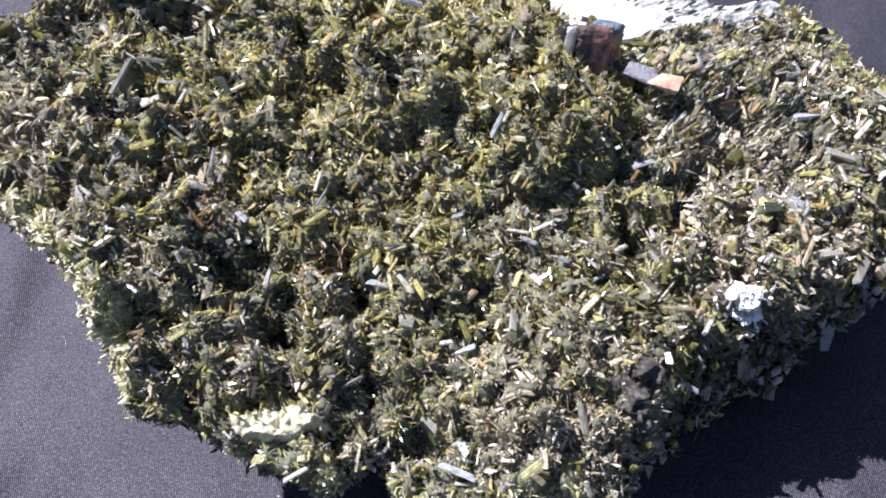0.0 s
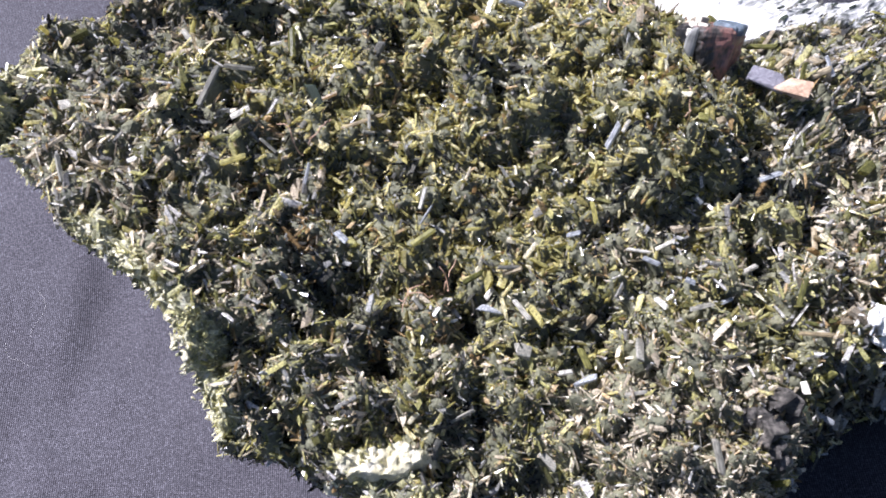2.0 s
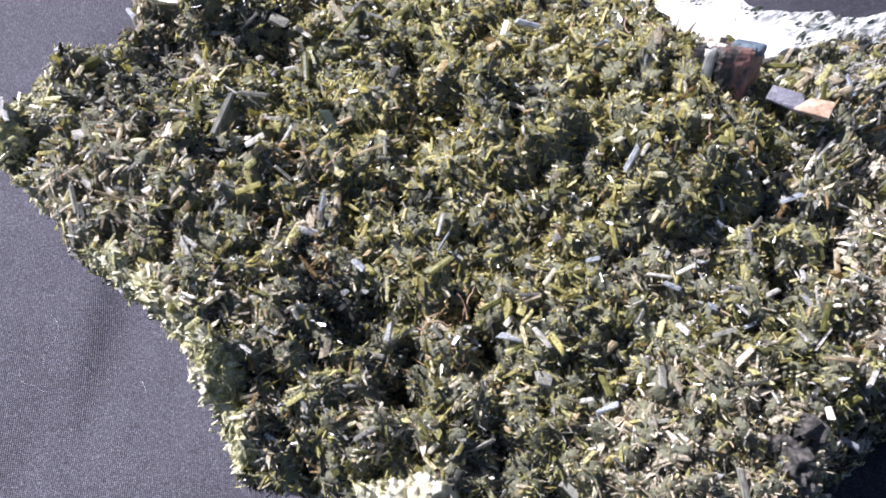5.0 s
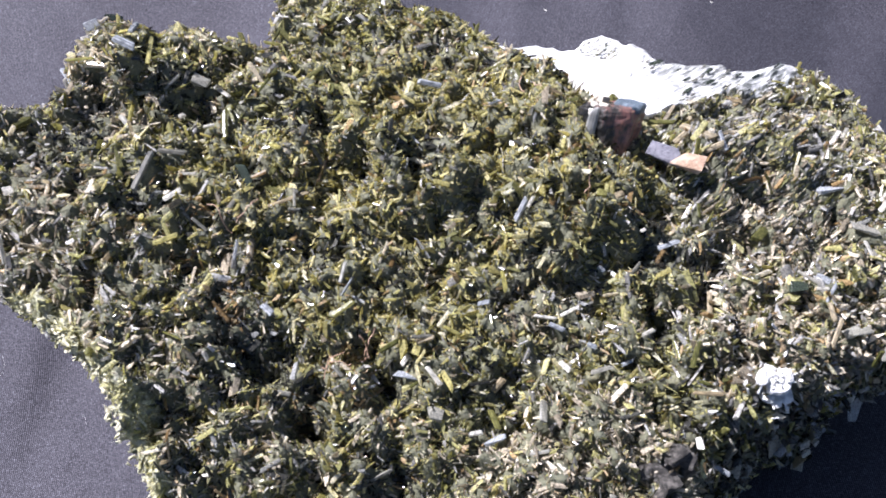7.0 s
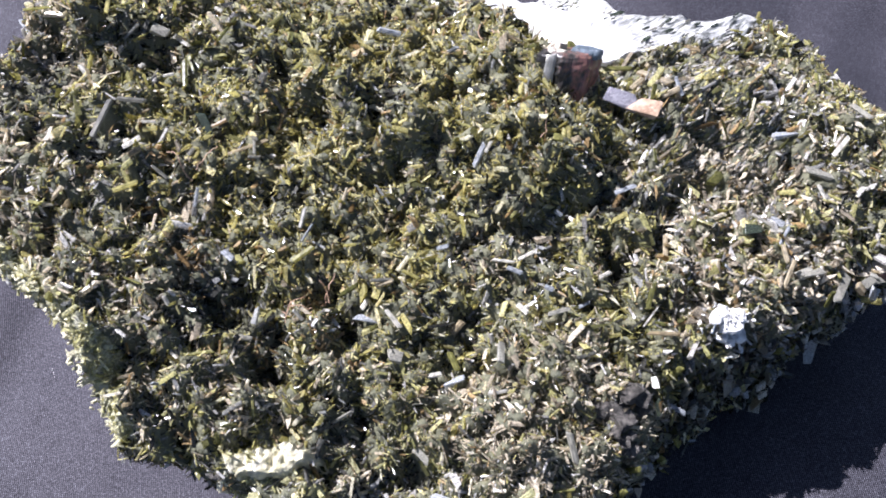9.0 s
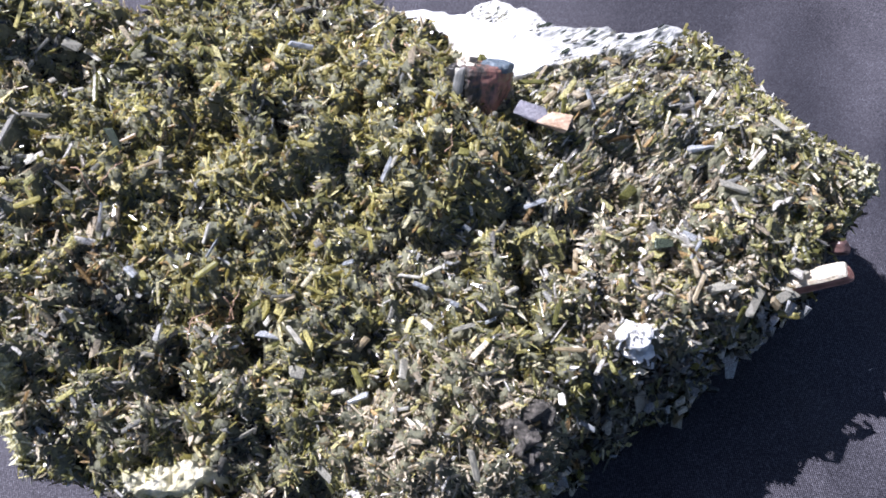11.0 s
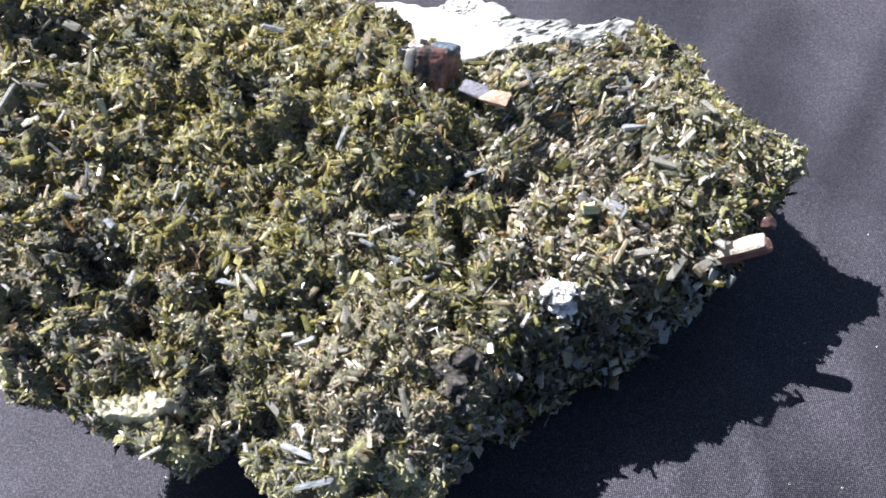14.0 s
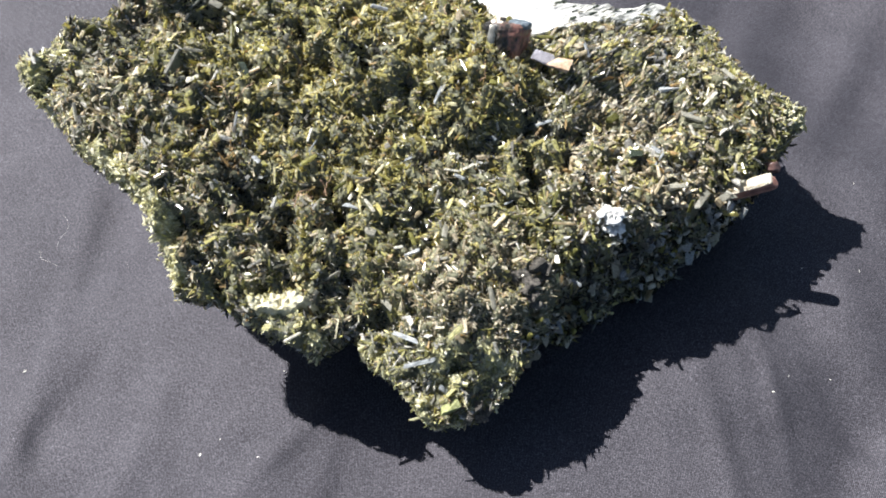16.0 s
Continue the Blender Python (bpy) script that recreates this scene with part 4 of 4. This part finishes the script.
def striped(name, stops, rough, along=(1, 1, 0.06), scale=900.0, glow=0.12, zone=(0.0, 0.0)):
    """A crystal with growth lines along its length."""
    m, nt, bsdf, out = material(name)
    coord = nt.nodes.new("ShaderNodeTexCoord")
    stretch = nt.nodes.new("ShaderNodeMapping")
    stretch.inputs["Scale"].default_value = along
    nt.links.new(coord.outputs["Object"], stretch.inputs["Vector"])
    n = node(nt, "ShaderNodeTexNoise", Scale=scale, Detail=4.0, Roughness=0.65)
    nt.links.new(stretch.outputs[0], n.inputs["Vector"])
    blotch = noise_tex(nt, 260.0, 3.0)
    both = nt.nodes.new("ShaderNodeMath")
    both.operation = 'MULTIPLY_ADD'
    both.inputs[1].default_value = 0.5
    nt.links.new(n.outputs["Fac"], both.inputs[0])
    half = nt.nodes.new("ShaderNodeMath")
    half.operation = 'MULTIPLY'
    half.inputs[1].default_value = 0.5
    nt.links.new(blotch, half.inputs[0])
    nt.links.new(half.outputs[0], both.inputs[2])
    apart = nt.nodes.new("ShaderNodeSeparateXYZ")
    nt.links.new(coord.outputs["Object"], apart.inputs[0])
    across = nt.nodes.new("ShaderNodeMath")
    across.operation = 'MULTIPLY_ADD'
    across.inputs[1].default_value = zone[0]
    nt.links.new(apart.outputs["X"], across.inputs[0])
    nt.links.new(both.outputs[0], across.inputs[2])
    upward = nt.nodes.new("ShaderNodeMath")
    upward.operation = 'MULTIPLY_ADD'
    upward.inputs[1].default_value = zone[1]
    nt.links.new(apart.outputs["Z"], upward.inputs[0])
    nt.links.new(across.outputs[0], upward.inputs[2])
    tone = ramp(nt, stops, upward.outputs[0])
    nt.links.new(tone, bsdf.inputs["Base Color"])
    bsdf.inputs["Roughness"].default_value = rough
    bump(nt, bsdf, n.outputs["Fac"], 0.6, 0.0005)
    shine = nt.nodes.new("ShaderNodeBsdfTranslucent")
    nt.links.new(tone, shine.inputs["Color"])
    mix = node(nt, "ShaderNodeMixShader", Fac=glow)
    nt.links.new(bsdf.outputs[0], mix.inputs[1])
    nt.links.new(shine.outputs[0], mix.inputs[2])
    nt.links.new(mix.outputs[0], out.inputs[0])
    return m


M_RED = striped("red_brown_crystal", [(0.43, (0.03, 0.03, 0.029)), (0.53, (0.11, 0.098, 0.088)), (0.59, (0.24, 0.15, 0.125)), (0.66, (0.45, 0.22, 0.18)), (0.74, (0.4, 0.26, 0.18)), (0.84, (0.55, 0.46, 0.35))], 0.12, (1, 1, 0.12), 900.0, glow=0.4, zone=(25.0, 10.0))
M_SLATE = rock_material("slate_blue_crystal", [(0.3, (0.07, 0.09, 0.11)), (0.55, (0.14, 0.18, 0.215)), (0.75, (0.32, 0.35, 0.36))], 420.0, 0.3, 0.0006)
M_CREAM = rock_material("cream_crust", [(0.3, (0.42, 0.34, 0.23)), (0.5, (0.66, 0.58, 0.46)), (0.7, (0.8, 0.76, 0.66))], 330.0, 0.5, 0.001)
M_SALMON = rock_material("salmon_plate", [(0.3, (0.3, 0.18, 0.105)), (0.48, (0.47, 0.32, 0.215)), (0.66, (0.62, 0.49, 0.36))], 260.0, 0.45, 0.0005)
# the plate's shaded half: shade put into a darker lilac tone
M_LILAC_SHADE = rock_material("shaded_lilac_plate", [(0.3, (0.08, 0.08, 0.1)), (0.7, (0.21, 0.2, 0.23))], 260.0, 0.4, 0.0005)
M_GREY = rock_material("grey_cleavage", [(0.35, (0.035, 0.032, 0.029)), (0.5, (0.1, 0.092, 0.082)), (0.68, (0.26, 0.235, 0.205))], 900.0, 0.4, 0.0018)
M_GLASSY = striped("clear_grey_crystal", [(0.4, (0.28, 0.28, 0.265)), (0.6, (0.62, 0.62, 0.58))], 0.2, glow=0.55)
M_PIPE = striped("wine_red_crystal", [(0.35, (0.1, 0.045, 0.036)), (0.5, (0.27, 0.13, 0.1)), (0.6, (0.42, 0.24, 0.19)), (0.7, (0.55, 0.42, 0.34))], 0.35, (1, 1, 0.06))


def prism(name, mat, parent, m, sizes, rings, sides=6, seed=0, label="", twist=0.5, worn=0.0):
    """A prism in its own frame, z along its length: rings of (height, scale, tilt across), then laid by the pose m."""
    r = random.Random(seed)
    grow = [1 + r.uniform(-0.1, 0.1) for _ in range(sides)]
    bm = bmesh.new()
    loops = []
    for h, s, lean in rings:
        loop = []
        for k in range(sides):
            a = 2 * math.pi * (k + twist) / sides
            x, y = math.cos(a) * sizes[0] * 0.5 * s * grow[k], math.sin(a) * sizes[1] * 0.5 * s * grow[k]
            loop.append(bm.verts.new((x * MM, y * MM, (h + lean * x) * MM)))
        loops.append(loop)
    for lo, hi in zip(loops, loops[1:]):
        for k in range(sides):
            bm.faces.new((lo[k], lo[(k + 1) % sides], hi[(k + 1) % sides], hi[k]))
    bm.faces.new(loops[0][::-1])
    bm.faces.new(loops[-1])
    bmesh.ops.bevel(bm, geom=list(bm.edges), offset=0.25 * MM, segments=1, affect='EDGES')
    if worn:
        bmesh.ops.subdivide_edges(bm, edges=list(bm.edges), cuts=5, use_grid_fill=True)
        co = np.array([v.co[:] for v in bm.verts]) / MM
        fluted = co * (1.0, 1.0, 0.25)
        grow = 1 + worn * (0.06 * field(fluted, 2.6, seed) + 0.035 * field(co, 1.1, seed + 1) + 0.02 * field(co, 0.5, seed + 2))
        for v, g in zip(bm.verts, grow):
            v.co.x, v.co.y = v.co.x * g, v.co.y * g
    ob = part(name, bm, mat, parent, label)
    ob.matrix_basis = m
    return ob


# the stout red-brown prism against the white vein, with a pale cap and a clear lath at its side
red = prism("stout_crystal", M_RED, specimen, pose(36.8 * MM, 25.6 * MM, 61.5 * MM, -38, 16, 0), (15.6, 10.0), [(-6, 0.66, 0), (0, 0.76, 0), (6.0, 0.95, 0.04), (9.0, 1.0, 0.05), (10.4, 0.92, 0.08), (10.9, 0.8, 0.1)], 6, 3, "stout red-brown striated prism", 0.0, 1.9)
prism("cap", M_SLATE, red, pose(2.9 * MM, -0.4 * MM, 10.4 * MM, 2, 4, 0), (8.2, 6.0), [(-0.6, 1.0, 0.1), (0.7, 1.0, 0.1), (1.5, 0.82, 0.12)], 6, 61, "slate-blue cap on its tip", 0.0, 2.0)
for k, (x, y, z) in enumerate([(-5.2, -1.8, 8.6), (-4.8, -0.2, 9.6), (-4.2, 2.0, 10.2), (-3.6, -2.0, 9.8), (-3.0, 1.0, 10.6), (-5.6, 0.8, 8.4), (-0.5, 3.4, 10.6), (1.0, 3.6, 10.8)]):
    chunk("chip", (M_CREAM, S_OLIVE)[k > 5], red, (x, y, z), (3.4, 2.8, 1.9), 63 + k, 9, 0.25, (k * 40, k * 25, k * 70), ("cream chip near its tip", "olive chip near its tip")[k > 5])
prism("clear_crystal", M_GLASSY, specimen, pose(31.2 * MM, 21.8 * MM, 62.8 * MM, -38, 17, 0), (3.2, 1.8), [(-4, 1.0, 0), (11.4, 0.9, 0.2), (12.4, 0.6, 0.5)], 6, 8, "clear grey lath leaning on the red prism")
prism("stub_crystal", S_GREY, specimen, pose(40.5 * MM, 20.8 * MM, 62.0 * MM, -14, 6, 0), (2.4, 2.0), [(-3, 1.0, 0), (3.2, 0.95, 0.1), (4.0, 0.6, 0.2)], 6, 9)

# the broken plate beside it, its left half toned lilac-grey for the shade
plate = chunk("plate", M_LILAC_SHADE, specimen, (49.4, 22.2, 64.4), (9.6, 4.6, 1.4), 14, 8, 0.15, (16, 6, -22), "shaded half of the broken plate, toned lilac-grey")
chunk("plate_end", M_SALMON, plate, (53.9, 19.6, 65.0), (8.2, 5.0, 1.8), 23, 8, 0.22, (16, 8, -22), "salmon-coloured end of the plate")

for x, y, z, turn, pitch, long, wide, mat in ((49.5, 31.0, 64.0, -5, 4, 6.0, 1.2, S_OLIVE), (57.5, 28.5, 63.5, -32, 6, 8.0, 1.7, S_TAN), (53.5, 27.0, 63.5, 40, 6, 4.0, 1.4, S_TAN), (56.3, 22.6, 66.0, 78, 40, 3.8, 1.2, S_OLIVE), (62.5, 25.0, 64.5, 110, 25, 4.6, 1.2, S_BLUE), (60.5, 23.5, 64.5, 20, 10, 4.4, 1.3, S_TAN)):
    lath(x, y, z, turn, pitch, 15, long, wide, wide * 0.5, mat)

# the flat crystal that juts out over the cloth, and a smaller one behind it
jut = prism("jutting_crystal", M_PIPE, specimen, pose(110.0 * MM, -8.8 * MM, 35.0 * MM, 0, 54, -5), (5.4, 5.0), [(-7.5, 1.0, 0), (9.6, 1.0, 0.1), (11.6, 0.88, 0.15), (12.2, 0.6, 0.15)], 6, 12, "flat wine-red crystal with a cream upper face", 0.5, 0.8)
prism("crust", M_CREAM, jut, pose(-1.8 * MM, 0.4 * MM, 0), (2.0, 4.4), [(-7.0, 0.8, 0), (-6.0, 1.0, 0), (10.0, 1.0, 0.1), (11.8, 0.85, 0.15)], 6, 13, "cream crust on the upper face", 0.5, 1.0)
M_WINE = striped("dark_wine_crystal", [(0.35, (0.06, 0.036, 0.033)), (0.55, (0.15, 0.09, 0.08)), (0.7, (0.3, 0.22, 0.2))], 0.3, (1, 1, 0.06))
prism("red_stub", M_WINE, specimen, pose(120.8 * MM, 1.6 * MM, 33.2 * MM, 8, 62, -8), (5.2, 4.4), [(-7, 1.0, 0), (2.6, 0.96, 0.2), (3.2, 0.7, 0.3)], 5, 16, "short wine-red crystal")
prism("pale_stub", S_YELLOW, specimen, pose(106.0 * MM, -14.6 * MM, 32.0 * MM, 10, 74, -10), (2.0, 1.6), [(-5, 1.0, 0), (3.4, 0.96, 0.2), (4.0, 0.7, 0.3)], 6, 17)
# flakes grown round its root
for k, (x, y, z, s, t) in enumerate([(104.5, -14.0, 40.5, 4.6, 35), (103.0, -15.5, 39.5, 4.4, -40), (106.5, -15.5, 37.0, 4.4, 70), (107.0, -13.5, 40.0, 3.6, 10), (106.5, -11.5, 40.5, 3.4, 110), (102.5, -18.0, 36.5, 4.0, 50), (105.5, -12.8, 41.0, 2.8, -20)]):
    chunk("flake", (S_GREY, S_TAN, S_BLUE)[k % 3], specimen, (x, y, z), (s, s * 0.55, 1.6), 450 + k, 8, 0.3, (rnd.uniform(-50, 20), rnd.uniform(-40, 40), t))

# the white spot near the near right rim
spot = tagged(new("white_cluster"), "cluster of snow-white calcite blades")
spot.parent = specimen
for k in range(90):
    a, d = rnd.uniform(0, 6.28), min(6.5, 3.0 * abs(rnd.gauss(0, 1)))
    x, y = 69 + d * math.cos(a) * 1.05, -27.4 + d * math.sin(a) * 0.85
    chunk("blade", M_WHITE, spot, (x, y, ground_at(x, y) + 1.7 + 1.4 * (1 - d / 5)), (rnd.uniform(1.2, 3.4), rnd.uniform(0.4, 1.0), rnd.uniform(0.25, 0.5)), 100 + k, 6, 0.3,
          (rnd.uniform(-60, 60), rnd.uniform(-60, 60), rnd.uniform(0, 180)))

for k, (x, y, s) in enumerate([(69, -27.4, 5.0), (67.0, -25.6, 3.6), (71.2, -28.6, 3.4), (70.8, -25.8, 3.2), (67.4, -29.0, 3.2), (69.4, -29.8, 2.6), (65.4, -27.0, 2.6)]):
    lump("core", M_WHITE, spot, (x, y, ground_at(x, y) + 1.6), (s * 1.2, s, s * 0.6), 160 + k, (0, 0, k * 50))

# the creamy white crust on the ridge of the near left foot
def white_crust():
    xs, ys = np.arange(-44, -15, 0.4), np.arange(-62, -46, 0.4)
    gx, gy = np.meshgrid(xs, ys)
    x, y = gx.ravel(), gy.ravel()
    p = np.stack([x, y, 0 * x], 1)
    off = np.abs(y - (-54.4 + 0.14 * (x + 39))) + 2.0 * field(p, 5.0, 71) + 1.5 * field(p, 2.0, 72)
    body = smooth(3.1, 1.5, off) * smooth(-41, -37, x + 1.5 * field(p, 3.0, 73)) * smooth(-17, -21, x + 1.5 * field(p, 3.0, 74))
    z = top_height(x, y) - 5.0 + 7.4 * body + (1.3 * field(p, 3.4, 75) + 1.2 * field(p, 1.5, 76) + 0.6 * field(p, 0.8, 77)) * body
    nx = len(xs)
    a = (np.arange(len(ys) - 1)[:, None] * nx + np.arange(nx - 1)).ravel()
    quads = np.stack([a, a + 1, a + nx + 1, a + nx], 1)
    quads = quads[body[quads].max(1) > 0.02]
    used, back = np.unique(quads, return_inverse=True)
    me = bpy.data.meshes.new("white_crust")
    me.from_pydata((np.stack([x, y, z], 1)[used] * MM).tolist(), [], back.reshape(-1, 4).tolist())
    return part("white_crust", me, M_FOOT, specimen, "creamy white crust along the ridge of the foot")


white_crust()

# dark seams in the white vein, all lying one way
rim_line = shell_v[1 + (N_IN - 2) * N_ROUND:1 + (N_IN - 1) * N_ROUND, :2]


def inside_rim(x, y, margin):
    """Whether a place of the top lies inside its rim, by a margin."""
    ax, ay, bx, by = *rim_line.T, *np.roll(rim_line, -1, 0).T
    crosses = ((ay > y) != (by > y)) & (x < (bx - ax) * (y - ay) / (by - ay + 1e-9) + ax)
    return crosses.sum() % 2 == 1 and np.hypot(ax - x, ay - y).min() > margin


for k in range(70):
    x, y = rnd.uniform(50, 93), rnd.uniform(40, 80)
    if in_white(np.array([x]), np.array([y]))[0] < 0.9 or not inside_rim(x, y, 2.5) or k % 2:
        continue
    long, turn = rnd.uniform(1.5, 4.5), 44 + rnd.uniform(-8, 8)
    chunk("seam", rnd.choice((S_DARK, M_GREY, S_GREY)), specimen, (x, y, ground_at(x, y)), (long, rnd.uniform(0.3, 0.7), 0.5), 700 + k, 14, 0.05, (rnd.uniform(-20, 5), -slope_along(x, y, turn, long), turn), "dark grey-green seam in the vein")

# hairline seams
place, normal = scatter(60000, 91)
rng = np.random.default_rng(91)
x, y = place[:, 0], place[:, 1]
wanted = 0.55 * smooth(48, 62, x) * (0.35 + 0.65 * smooth(-0.2, 0.3, field(place, 9.0, 92))) + smooth(9, 4, np.hypot(x - 42, y - 79)) + 0.03
keep = (in_white(x, y) > 0.9) & (rng.random(len(x)) < 0.6 * wanted) & (normal[:, 2] > 0.15)
place, normal = place[keep], normal[keep]
axis = np.array([0.7, 0.72, 0.0]) + 0.12 * rng.normal(size=place.shape)
axis -= (axis * normal).sum(1, keepdims=True) * normal
axis /= np.linalg.norm(axis, axis=1, keepdims=True)
n = len(place)
points = prism_points(axis, np.cross(axis, normal), np.clip(rng.lognormal(math.log(1.7), 0.5, n), 0.6, 5.0), rng.uniform(0.16, 0.42, n), rng.uniform(0.4, 0.8, n), rng.normal(0, 1.0, n), rng, 4)
seams = part("hairline_seam", joined_crystals("hairline_seam", points + (place + 0.12 * normal)[:, None], rng.choice(3, n, p=(0.5, 0.35, 0.15)), (M_DARK, M_MATRIX, M_OLIVE), 4), None, specimen, "fine grey-green seams through the white vein")
tagged(seams, kind="stuff")

# the broadest dark seams
for k, (x, y, long, wide) in enumerate([(56.5, 70.8, 5.0, 1.2), (55.2, 69.8, 4.0, 0.8), (57.6, 72.2, 3.6, 1.3), (59.4, 47.8, 4.6, 1.0), (67.7, 60.5, 3.4, 1.0), (66.2, 53.4, 4.6, 0.9), (74.6, 58.2, 3.6, 0.8)]):
    chunk("seam", S_DARK, specimen, (x, y, ground_at(x, y) + 0.1), (long, wide, 0.7), 850 + k, 12, 0.1, (0, -slope_along(x, y, 46, long), 46), "dark grey-green seam in the vein")

# pale grains along the left rim
for k in range(150):
    u = k / 149
    x, y = (-87 + 19 * u * 1.6, -15.5 - 15 * u * 1.6) if u < 0.62 else (-68.3 + 5.5 * (u - 0.62) / 0.38, -30.5 - 17 * (u - 0.62) / 0.38)
    s = rnd.uniform(0.5, 1.2)
    chunk("white_grain", M_CRUST if rnd.random() < 0.5 else M_FOOT, specimen, (x + rnd.uniform(0.2, 3.0), y + rnd.uniform(0.2, 2.2), ground_at(x + 1, y + 1) + rnd.uniform(-2.0, 0.5)), (s * 1.1, s * 2.0, s), 300 + k, 6, 0.3,
          (rnd.uniform(0, 50), rnd.uniform(0, 50), rnd.uniform(0, 180)))

# the knobbly lime-white tip
for k in range(80):
    x, y = min(132.0, 129.0 + rnd.gauss(0, 2.4)), 16.5 + rnd.gauss(0, 2.6)
    s = rnd.uniform(0.8, 1.9)
    chunk("lime_grain", M_FOOT if rnd.random() < 0.15 else M_CRUST, specimen, (x, y, ground_at(x, y) + rnd.uniform(-1.5, 0.6)), (s * 1.3, s * 0.8, s * 0.7), 500 + k, 6, 0.3, (rnd.uniform(0, 50), rnd.uniform(0, 50), rnd.uniform(0, 180)))

# grey cleavage blocks near the front, each broken into a few pieces
for k, (x, y, s, t) in enumerate([(43.0, -47.0, 8.6, 20), (47.5, -43.0, 7.6, -35), (40.5, -44.0, 4.2, 60), (46.0, -51.0, 5.2, 5), (30.5, -78.0, 5.5, 30), (26.5, -80.0, 4.0, -20), (-39.5, -57.0, 2.6, 30)]):
    for n in range(2 if s < 5 else 4):
        px, py, c = x + 0.25 * s * math.cos(n * 2.4 + k), y + 0.25 * s * math.sin(n * 2.4 + k), s * rnd.uniform(0.5, 0.85)
        chunk("grey_block", M_GREY, specimen, (px, py, ground_at(px, py) + (0.5 if y > -60 else 1.6)), (c, c * 0.8, c * 0.6), 430 + 10 * k + n, 5, 0.15, (rnd.uniform(-25, 25), rnd.uniform(-25, 25), t + n * 25), "grey-brown cleavage block")
M_WAX = rock_material("lime_wax", [(0.3, (0.15, 0.165, 0.06)), (0.5, (0.27, 0.285, 0.12)), (0.7, (0.46, 0.46, 0.27))], 260.0, 0.4, 0.0008)
chunk("lime_mass", M_WAX, specimen, (21.0, -79.0, ground_at(21.0, -79.0) + 0.2), (7.5, 3.6, 2.0), 431, 14, 0.15, (-25, 0, 32), "waxy lime-green mass")


# fine rootlets caught in the hollows
def fibre(points, thick, mat):
    cu = bpy.data.curves.new("rootlet", 'CURVE')
    cu.dimensions, cu.bevel_depth, cu.bevel_resolution = '3D', thick * MM, 1
    sp = cu.splines.new('POLY')
    sp.points.add(len(points) - 1)
    for p, c in zip(sp.points, points):
        p.co = (c[0] * MM, c[1] * MM, c[2] * MM, 1)
    ob = new("rootlet", cu)
    cu.materials.append(mat)
    ob.parent = specimen
    return tagged(ob, "thin pale brown rootlet")


M_ROOT = rock_material("rootlet_bark", [(0.3, (0.3, 0.17, 0.1)), (0.7, (0.55, 0.38, 0.27))], 500.0, 0.7, 0.0002)
for x, y, turn in ((-18, -22, 0.4), (-16, -24, 1.7), (-19, -25, 2.6), (-50, 8, -0.5), (-44, 5, 0.2), (-21, -21, 4.0), (30, 8, 1.0), (21, 41, -1.2), (19, 38, 2.2)):
    pts, a = [], turn
    for k in range(9):
        pts.append((x, y, ground_at(x, y) + 2.0 + rnd.uniform(-0.3, 0.5)))
        a += rnd.uniform(-0.5, 0.5)
        x, y = x + 0.9 * math.cos(a), y + 0.9 * math.sin(a)
    fibre(pts, 0.11, M_ROOT)

# ---- crumbs on the cloth ----
M_CRUMB = rock_material("pale_crumb", [(0.3, (0.5, 0.48, 0.42)), (0.7, (0.75, 0.73, 0.68))], 600.0, 0.6, 0.0002)


def crumb(x, y, size, seed):
    ob = chunk("crumb", M_CRUMB, None, (0, 0, 0), (size * 1.3, size * 0.5, size * 0.4), seed, 5, 0.3)
    ob.matrix_basis = pose(x * MM, y * MM, float(cloth_height(np.array([float(x)]), np.array([float(y)]))[0]) * MM + 0.14 * size * MM, 0, 0, seed * 37 % 180)
    return tagged(ob, "tiny pale crumb lying on the cloth", "crumb", "crumbs on the cloth")


for k, (x, y, s) in enumerate(CRUMBS):
    crumb(x, y, s, k + 1)

# ---- fine pale hairs on the cloth ----
M_HAIR = rock_material("pale_hair", [(0.3, (0.3, 0.29, 0.29)), (0.7, (0.5, 0.48, 0.47))], 600.0, 0.5, 0.0001)
for line in ([(-131.1, 7.5), (-128.7, 4.6), (-128.3, 1.4), (-130.2, -3.5), (-130.3, -6.6)], [(-136.0, -8.2), (-134.4, -11.8), (-131.3, -12.9), (-128.3, -14.5)], [(-104, -11), (-103, -12.5), (-102.4, -14)]):
    cu = bpy.data.curves.new("hair", 'CURVE')
    cu.dimensions, cu.bevel_depth, cu.bevel_resolution = '3D', 0.028 * MM, 1
    sp = cu.splines.new('BEZIER')
    sp.bezier_points.add(len(line) - 1)
    for p, (x, y) in zip(sp.bezier_points, line):
        p.co = (x * MM, y * MM, (float(cloth_height(np.array([x]), np.array([y]))[0]) + 0.06) * MM)
        p.handle_left_type = p.handle_right_type = 'AUTO'
    cu.materials.append(M_HAIR)
    tagged(new("hair", cu), "fine pale hair lying on the cloth", "hair", "hairs on the cloth")
